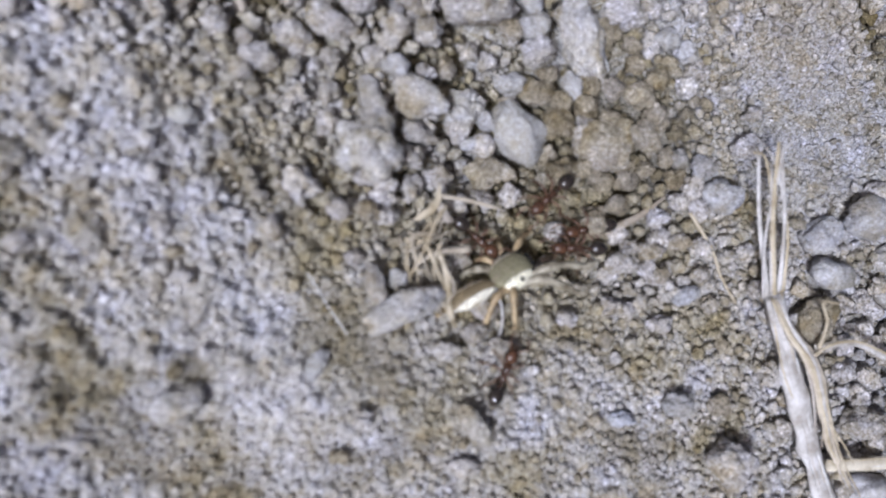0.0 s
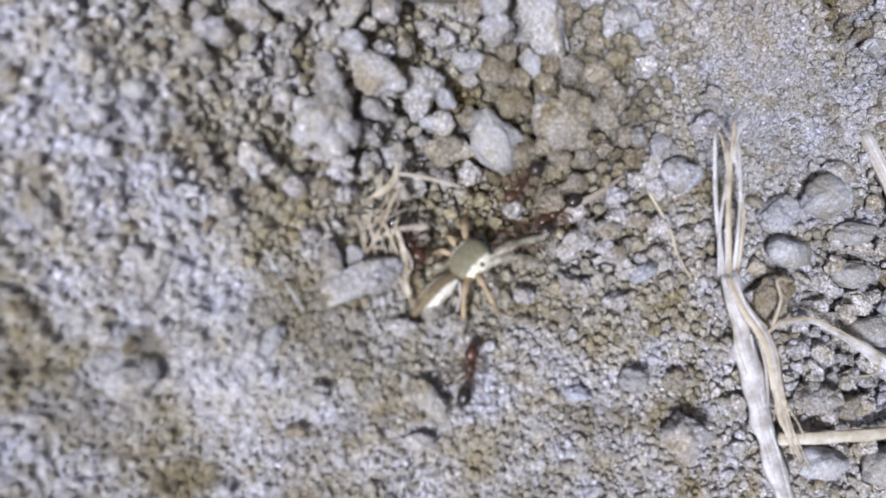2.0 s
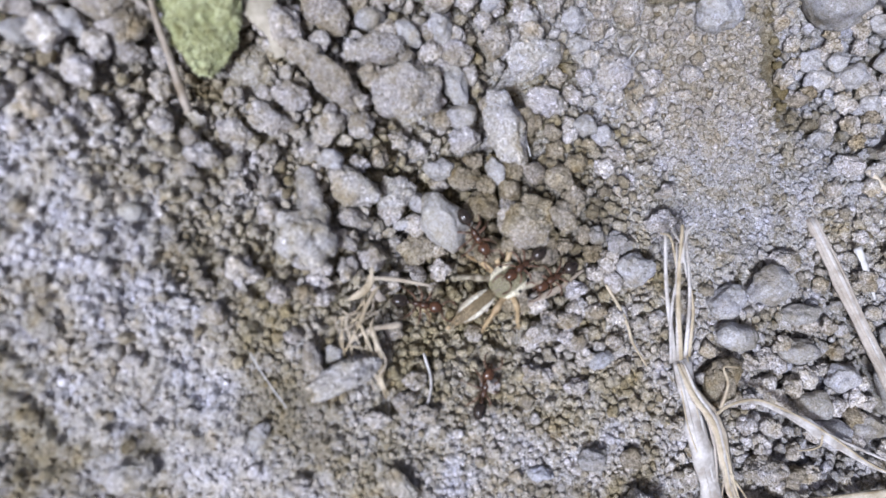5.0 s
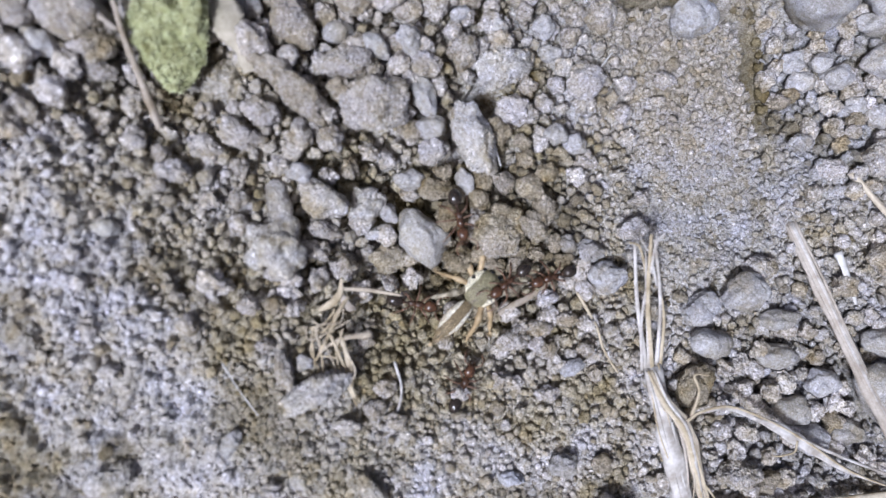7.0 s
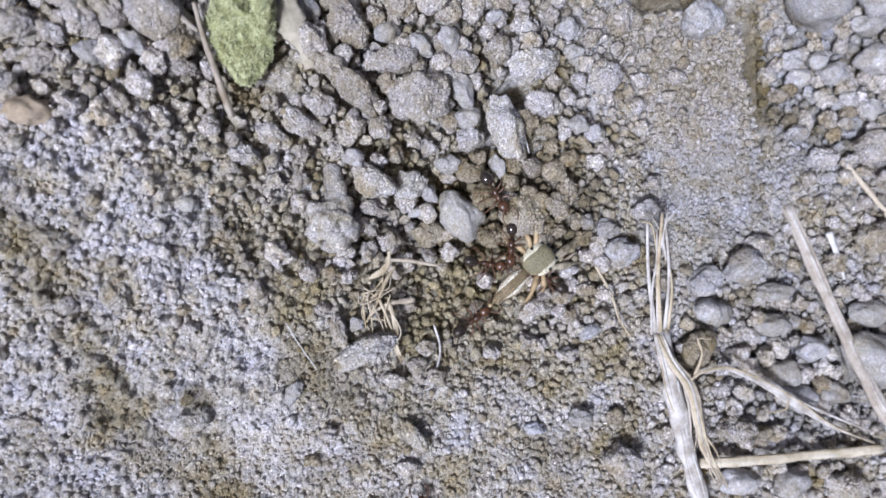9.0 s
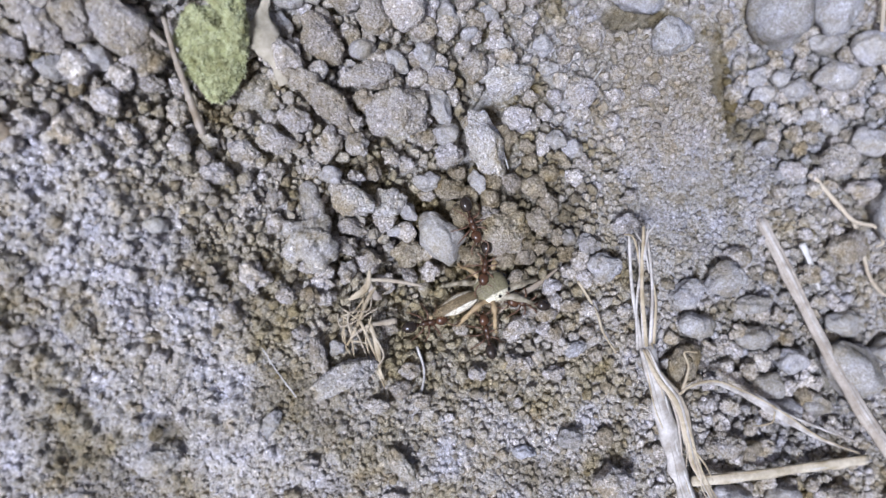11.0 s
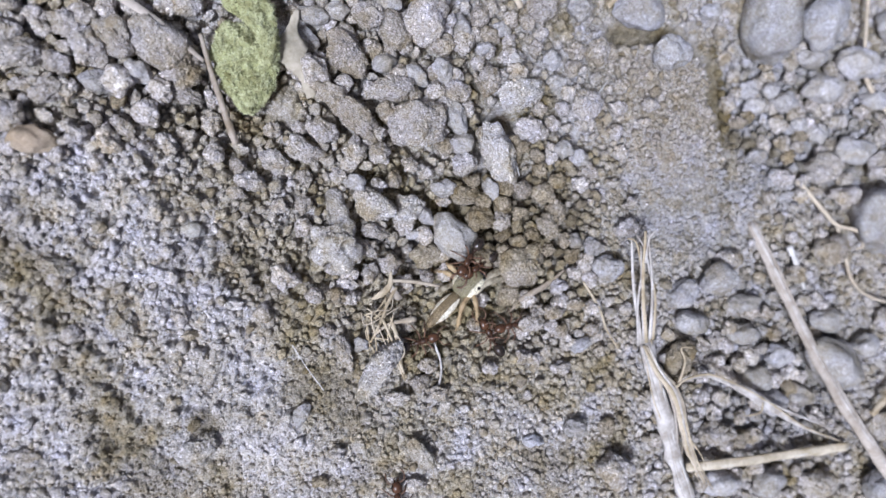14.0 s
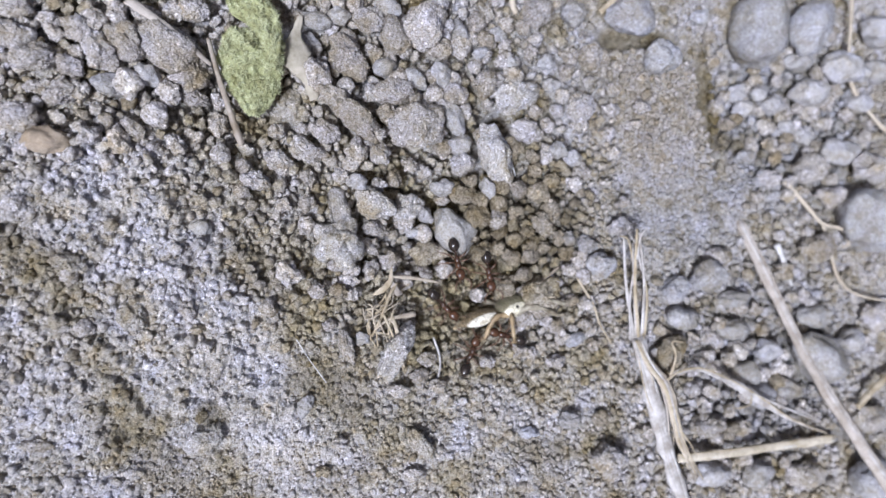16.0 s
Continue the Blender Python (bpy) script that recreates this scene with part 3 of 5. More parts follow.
WEST = [(-24.8, 6.7, 2.58, 1.64, 4, "t"), (-21.3, 10.3, 2.41, 1.40, 6, "p"), (-19.2, 11.1, 1.71, 1.24, -35, "s"), (-20.4, 12.8, 2.58, 1.96, -60, "g"), (-21.9, 12.2, 2.51, 1.72, -60, "g"),
    (-17.8, 12.7, 4.27, 2.95, -35, "g"), (-16.7, 11.3, 2.80, 1.86, 15, "g"), (-24.8, 14.0, 1.30, 1.05, 0, "g"), (-25.5, 9.8, 1.43, 0.80, 0, "g"), (-24.0, 9.5, 1.96, 1.49, 20, "g"),
    (-23.6, 11.2, 1.66, 1.18, -20, "g"), (-16.5, 15.6, 2.17, 1.29, 0, "g"), (-15.1, 13.3, 1.58, 1.11, 60, "g"), (-12.6, 4.6, 1.82, 1.29, -10, "g"), (-11.1, 6.1, 2.01, 1.47, -35, "g")]
WEST_2 = [(-15.9, 1.5, 1.25, 0.95, -10, "r"), (-20.0, 7.7, 1.70, 0.93, -50, "g"), (-26.4, 8.0, 2.46, 1.59, 0, "g"), (-26.4, 2.3, 2.03, 1.48, 20, "g"), (-25.5, 11.5, 2.79, 1.60, 10, "g"),
    (-26.8, 12.8, 2.44, 1.62, 0, "g"), (-23.0, 13.5, 2.07, 1.51, -30, "g"), (-26.5, 14.5, 2.14, 1.23, 0, "g"), (-19.5, 15.1, 2.41, 1.04, -20, "g"), (-16.8, 10.1, 2.41, 1.01, -20, "g"),
    (-23.5, -0.8, 1.84, 1.30, -20, "w"), (-19.9, -4.2, 2.04, 1.51, -60, "w"), (-15.7, -12.0, 2.55, 1.70, 12, "w"), (-25.3, -11.9, 1.69, 0.80, 0, "g"), (-19.6, -13.8, 1.27, 0.79, 0, "g")]
SOUTH = [(-1.5, -13.1, 2.37, 1.03, -55, "w"), (10.3, -12.3, 1.91, 1.30, 10, "p"), (7.1, -13.1, 1.44, 0.93, 0, "p"), (13.2, -15.5, 2.60, 2.33, 0, "g"), (12.8, -12.4, 1.42, 1.15, 0, "b"),
    (9.2, -8.0, 1.45, 1.02, 10, "g"), (7.2, -7.3, 1.09, 1.00, 0, "g"), (10.7, -6.4, 1.55, 1.03, 20, "p"), (-8.1, -14.6, 1.10, 0.71, 0, "b"), (-1.8, -15.3, 1.60, 0.88, 0, "g"),
    (-9.3, -10.2, 1.54, 0.92, 60, "p"), (-12.9, -9.0, 0.77, 0.54, 0, "w"), (16.1, -10.8, 1.82, 1.37, 0, "g"), (-7.1, -12.6, 1.16, 0.78, 0, "g")]
EAST = [(15.5, 18.7, 4.08, 2.85, 0, "p"), (17.3, 15.2, 2.89, 2.24, -35, "p"), (22.5, 19.6, 1.74, 1.23, 0, "p"), (28.0, 19.0, 6.42, 4.92, 75, "p"), (33.0, 19.7, 5.41, 3.49, 60, "p"),
    (35.4, 20.4, 1.86, 1.16, 70, "p"), (26.9, 14.0, 1.58, 1.37, 0, "s"), (29.0, 14.1, 1.50, 1.29, 0, "s"), (30.3, 13.2, 2.17, 1.73, 10, "s"), (27.4, 12.6, 2.00, 1.47, 0, "s"),
    (36.6, 16.5, 3.58, 2.77, 0, "s"), (29.3, 17.0, 2.28, 1.19, 0, "s"), (32.9, 17.0, 2.91, 1.68, 10, "s"), (33.6, 14.2, 3.12, 2.45, 0, "s"), (27.0, 8.3, 1.85, 1.13, 0, "p")]
EAST_2 = [(38.7, 16.4, 2.12, 1.77, 0, "s"), (38.6, 13.6, 2.69, 1.75, 0, "s"), (31.8, 11.3, 1.63, 1.20, 0, "s"), (33.3, 10.5, 1.76, 1.65, 0, "s"), (36.5, 9.2, 3.50, 2.26, 0, "s"),
    (33.5, 7.6, 3.93, 2.18, 10, "g"), (38.1, 3.1, 5.88, 4.63, -60, "p"), (29.2, 6.6, 2.19, 1.36, 0, "g"), (14.5, 2.2, 1.86, 1.33, 0, "g"), (15.0, 4.1, 1.34, 0.81, 10, "g"),
    (15.9, 11.3, 1.45, 0.91, 0, "g"), (15.6, 10.1, 0.99, 0.72, 0, "g"), (23.4, -0.1, 2.42, 1.45, 0, "g"), (33.5, 0.7, 3.24, 2.16, 20, "g")]
EAST_3 = [(19.1, -2.7, 2.40, 1.84, 30, "p"), (21.9, -1.7, 2.94, 2.27, 20, "p"), (12.8, -0.8, 2.35, 1.65, 0, "p"), (16.2, -2.8, 1.62, 1.35, 0, "g"), (19.9, -4.9, 2.90, 1.78, 0, "s"),
    (25.8, -6.0, 3.13, 1.72, 0, "s"), (25.5, -3.5, 3.11, 1.30, 0, "s"), (19.0, -7.5, 2.79, 2.23, 60, "b"), (33.2, -8.5, 5.40, 3.56, -30, "s"), (26.9, -9.7, 2.65, 1.94, 0, "s"),
    (28.2, -11.6, 3.20, 1.96, 0, "s"), (22.4, -13.5, 3.02, 1.85, 0, "g"), (24.6, -14.1, 1.70, 1.40, 0, "b"), (22.8, -17.4, 3.08, 1.79, 0, "s"), (38.6, -19.2, 4.91, 3.51, -30, "p")]
EAST_4 = [(33.7, -5.1, 3.25, 1.95, 0, "s"), (37.0, -7.1, 2.81, 1.91, 10, "s"), (39.8, -5.2, 2.88, 2.31, 0, "g"), (31.0, -11.2, 2.45, 1.60, 0, "s"), (39.0, -13.9, 3.25, 2.32, 0, "g"),
    (31.6, -18.1, 3.26, 2.17, 0, "g"), (27.0, -17.8, 2.80, 2.07, 20, "s"), (29.4, -7.9, 2.41, 1.78, 0, "s"), (39.3, 7.8, 3.47, 2.55, 0, "g"), (41.1, 20.2, 3.67, 2.69, 0, "s"),
    (40.8, 16.6, 3.01, 2.05, 0, "s"), (35.6, 5.2, 2.77, 1.88, 0, "g"), (30.3, -1.2, 2.09, 1.36, 0, "g")]

seed = 100
for row in (*NORTH, *NORTH_2, *NORTH_3, *MIDDLE, *MIDDLE_2, *MIDDLE_3, *WEST, *WEST_2, *SOUTH, *EAST, *EAST_2, *EAST_3, *EAST_4):
    clod(*row, seed)
    seed += 1

# the largest clod, with an arm and shoulders
clod(-7.2, 0.7, 2.5, 2.5, 0, "w", 70, 0.42, ((-1.1, 0.75, -0.1, 0.62), (-0.9, -0.6, 0.0, 0.72), (0.6, -1.15, 0.0, 0.85), (1.15, -0.6, 0.0, 0.72), (0.55, 0.9, 0.1, 0.85), (0.3, 2.1, 0.0, 0.72), (-0.15, 3.2, -0.1, 0.66)))

brown_clod = clod(5.7, 1.8, 3.2, 2.9, 20, "o", 71, 0.45)
pale_pebble = clod(1.4, 1.5, 3.5, 2.7, -52, "r", 72, 0.42)
flint = clod(-5.0, -7.6, 4.3, 1.75, 28, "w", 73, 0.45)


# ---- loose crumbs: sizes change from place to place ----
def crumb_size(x, y):
    """Typical radius in millimetres and how much of the soil the crumbs cover."""
    def spot(cx, cy, rx, ry):
        return math.exp(-((x - cx) / rx) ** 2 - ((y - cy) / ry) ** 2)
    coarse = spot(0, 13, 13, 8) + spot(-22, 13, 9, 6) + 1.1 * spot(32, 13, 10, 9) + spot(27, -10, 10, 9) + 0.6 * spot(7, 3, 7, 4)
    coarse += 0.6 * spot(-4, -2, 7, 6) + 0.6 * spot(9, -3, 6, 5) + 0.12 * spot(4, -11, 9, 5) + 0.45 * spot(11, 9, 5, 7)
    fine = 0.5 * spot(-19, 2, 6, 4) + 0.55 * spot(18, 9, 6, 6) + spot(-14, -11, 9, 6) + 0.8 * spot(19, 3, 7, 3) + 0.15 * spot(5, -14, 10, 4)
    crust = math.exp(-((x + 18) / 9.5) ** 4 - ((y + 3) / 12) ** 4) * (1 - min(fine, 1))
    return 0.17 + 0.06 * crust + 0.2 * min(coarse, 1.1) * (1 - 0.8 * min(fine, 1)) - 0.05 * min(fine, 1), coarse - fine


def pack_crumbs():
    cell = 0.8
    grid = {}

    def near(x, y, r):
        i, j = int(x // cell), int(y // cell)
        for a in range(i - 2, i + 3):
            for b in range(j - 2, j + 3):
                for ox, oy, orr in grid.get((a, b), ()):
                    if (ox - x) ** 2 + (oy - y) ** 2 < (0.8 * (orr + r)) ** 2:
                        return True
        return False
    r_ = random.Random(3)
    out = []
    for tier, count in ((2.0, 2600), (1.35, 14000), (0.95, 36000), (0.7, 110000), (0.5, 160000)):
        for _ in range(count):
            x, y = r_.uniform(-29, 43), r_.uniform(-22, 25)
            base, cover = crumb_size(x, y)
            r = base * tier * r_.uniform(0.8, 1.2)
            if tier == 2.0 and r_.random() < (0.9 if cover < 0.15 else 0.45):
                continue
            if x > 13 and y > 7.5 and 0.1 < slab_edge(x, y) < 2.2:
                continue
            if any((x - a) ** 2 + (y - b) ** 2 < c for a, b, c in ((4.9, 9.7, 1.6), (5.8, 9.5, 0.7), (3.9, 10.0, 0.7), (-9.6, 14.6, 1.3), (-11, 15.5, 1.5), (-10.8, 10.0, 2.6))):
                continue
            if x < 12 and r_.random() < 0.8 * float(sandy(np.float64(x), np.float64(y))):
                continue
            crust = math.exp(-((x + 18) / 9.5) ** 4 - ((y + 3) / 12) ** 4)
            r *= 1 + crust * r_.choice((-0.2, 0.0, 0.15, 0.35, 0.7))
            if r < 0.07 or any((x - a) ** 2 + (y - b) ** 2 < (0.92 * c) ** 2 for a, b, c in BIG.get((int(x // 3), int(y // 3)), ())):
                continue
            if not near(x, y, r):
                grid.setdefault((int(x // cell), int(y // cell)), []).append((x, y, r))
                out.append((x, y, r))
    return out


BIG = {}
for x, y, r in TAKEN[:-3]:  # all but those that move
    for i in range(int((x - r) // 3), int((x + r) // 3) + 1):
        for j in range(int((y - r) // 3), int((y + r) // 3) + 1):
            BIG.setdefault((i, j), []).append((x, y, r))
crumbs = pack_crumbs()


def lumps(sub, count, seed):
    """Base shapes for crumbs: unit lumps with knobs and chipped sides."""
    out = []
    for k in range(count):
        r = random.Random(seed + k)
        bm = bmesh.new()
        bmesh.ops.create_icosphere(bm, subdivisions=sub, radius=1)
        o = Vector((r.uniform(-50, 50), r.uniform(-50, 50), r.uniform(-50, 50)))
        cuts = [(Vector((r.gauss(0, 1), r.gauss(0, 1), r.gauss(0, 1))).normalized(), r.uniform(0.6, 0.9)) for _ in range(6)]
        for v in bm.verts:
            p = v.co.copy()
            for d, lim in cuts:
                p -= d * max(p.dot(d) - lim, 0) * 0.8
            v.co = p * (0.95 + 0.45 * noise.noise(p * 1.5 + o) + 0.3 * noise.noise(p * 3.3 + o) + 0.3 * (0.45 - noise.voronoi(p * 2.1 + o)[0][0]))
        co = np.array([v.co[:] for v in bm.verts])
        tri = np.array([[v.index for v in f.verts] for f in bm.faces])
        bm.free()
        out.append((co, tri))
    return out


def turns(n, r):
    q = r.normal(size=(n, 4))
    q /= np.linalg.norm(q, axis=1)[:, None]
    w, x, y, z = q.T
    return np.stack((1 - 2 * (y * y + z * z), 2 * (x * y - z * w), 2 * (x * z + y * w), 2 * (x * y + z * w), 1 - 2 * (x * x + z * z), 2 * (y * z - x * w),
                     2 * (x * z - y * w), 2 * (y * z + x * w), 1 - 2 * (x * x + y * y)), -1).reshape(-1, 3, 3)


def scatter(name, rows, shapes, material, label, smooth=True):
    """Many loose lumps as one mesh."""
    rows = np.array(rows)
    bed = np.exp(-((rows[:, 0] - 18) / 6) ** 2 - ((rows[:, 1] - 8) / 7) ** 2) + np.exp(-((rows[:, 0] + 14) / 9) ** 2 - ((rows[:, 1] + 11) / 6) ** 2)
    bed = np.minimum(bed + 0.7 * np.exp(-((rows[:, 0] - 5) / 9) ** 2 - ((rows[:, 1] + 14) / 4) ** 2), 1)
    z = surface(rows[:, 0], rows[:, 1]) - sink(rows[:, 0], rows[:, 1]) * np.clip(1.2 - rows[:, 2] / 0.6, 0, 1) + (0.5 - 0.2 * bed - 0.05 * np.exp(-((rows[:, 0] + 18) / 9.5) ** 4 - ((rows[:, 1] + 3) / 12) ** 4)) * rows[:, 2] + np.random.default_rng(5).uniform(-0.5, 0.3, len(rows)) * rows[:, 2]
    r = np.random.default_rng(11)
    pick = r.integers(0, len(shapes), len(rows))
    rot = turns(len(rows), r)
    size = rows[:, 2:3] * r.uniform(0.68, 1.32, (len(rows), 3))
    co_all, tri_all, at = [], [], 0
    for k, (co, tri) in enumerate(shapes):
        m = np.where(pick == k)[0]
        p = np.einsum("nij,nvj->nvi", rot[m], co[None] * size[m][:, None])
        p += np.stack((rows[m, 0], rows[m, 1], z[m]), -1)[:, None]
        co_all.append(p.reshape(-1, 3))
        tri_all.append((tri[None] + at + len(co) * np.arange(len(m))[:, None, None]).reshape(-1, 3))
        at += len(co) * len(m)
    co, tri = np.concatenate(co_all) * MM, np.concatenate(tri_all).astype(np.int32)
    me = bpy.data.meshes.new(name)
    me.vertices.add(len(co))
    me.vertices.foreach_set("co", co.ravel())
    me.loops.add(tri.size)
    me.loops.foreach_set("vertex_index", tri.ravel())
    me.polygons.add(len(tri))
    me.polygons.foreach_set("loop_start", np.arange(0, tri.size, 3, dtype=np.int32))
    me.polygons.foreach_set("use_smooth", np.full(len(tri), smooth))
    me.update(calc_edges=True)
    me.materials.append(material)
    return tagged(new(name, me), label, "soil crumbs", kind="stuff")


large = sorted((c for c in crumbs if c[2] > 0.4), key=lambda c: -c[2])[:290]
taken_large = set(large)
middle = [c for c in crumbs if c not in taken_large and c[2] > 0.36]
small = [c for c in crumbs if 0.165 < c[2] <= 0.36 and c not in taken_large]
tiny = [c for c in crumbs if c[2] <= 0.165]
scatter("soil_crumbs", middle, lumps(3, 14, 40), soil_crumb, "loose grey-brown rounded soil crumbs of mixed size")
scatter("soil_grains", small, lumps(2, 16, 80), soil_crumb, "fine loose grey-brown soil grains and sand")
scatter("sand_grains", tiny, lumps(1, 16, 120), soil_sand, "fine pale sandy soil grains with brown dust between", False)
LARGE_SHAPES = [stone_mesh("soil_crumb", 0.5, 0.46, 0.42, 900 + k, "g" if k % 3 else "s") for k in range(16)]
BROWN_SHAPES = [me.copy() for me in LARGE_SHAPES]
for me in BROWN_SHAPES:
    me.materials.append(soil_brown)
for k, me in enumerate(LARGE_SHAPES):
    me.materials.append(soil_clod)
for k, (x, y, r) in enumerate(large):
    brown = (x - 6) ** 2 + (y - 2.5) ** 2 < 30
    ob = new("soil_crumb", (BROWN_SHAPES if brown else LARGE_SHAPES)[k % 16])
    q = random.Random(k)
    ob.matrix_world = pose(x * MM, y * MM, (height(x, y) + 0.3 * r) * MM, q.uniform(-40, 40), q.uniform(-40, 40), q.uniform(0, 360)) @ Matrix.Scale(r / 0.5, 4)
    tagged(ob, "loose rounded dark brown crumb of soil" if brown else "loose rounded grey-brown crumb of dry soil", "soil crumb", "loose soil crumbs")


# ---- straw, roots and fibres ----
def strand(name, label, category, material, runs, group=""):
    """A thing of one or more swept runs: each run is (part name, points, radius, flat, material or None)."""
    x, y, z = runs[0][1][0]
    ob = thing(name, x, y, z, label, category, group)
    runs = list(runs)
    if name == "straw_stalk":
        q = random.Random(8)
        stem = runs[0][1]
        for n in range(8):
            side, lift = q.uniform(-0.55, 0.55), q.uniform(-0.05, 0.03)
            a, b = q.choice(((0, 5), (0, 4), (1, 5), (2, 5), (0, 3)))
            pts = [(px + side + q.uniform(-0.22, 0.22), py + q.uniform(-0.3, 0.3), pz + 0.3 * math.sqrt(1 - (side / 0.62) ** 2) + lift) for px, py, pz in stem[a:b + 1]]
            r0 = q.uniform(0.03, 0.08)
            runs.append(("stem_fibre", pts, lambda u, r0=r0: r0 * (1 - 0.5 * u), 0.7, (straw_pale, straw_brown, straw_yellow, thread_white)[n % 4]))
    for k, (pname, pts, radius, flat, mat) in enumerate(runs):
        bm = bmesh.new()
        tube(bm, [(a - x, b - y, c - z) for a, b, c in pts], radius, flat, 14, 8, 0.3, k * 7.3, 0.12)
        part(pname, bm, mat or material, ob)
    return ob


def single(name, label, category, material, points, radius, flat=1.0):
    """A thing that is one swept line."""
    x, y, z = points[0]
    bm = bmesh.new()
    tube(bm, [(a - x, b - y, c - z) for a, b, c in points], radius, flat, 14, 10, 0.3, x, 0.1)
    ob = part(name, bm, material)
    ob.location = (x * MM, y * MM, z * MM)
    return tagged(ob, label, category)


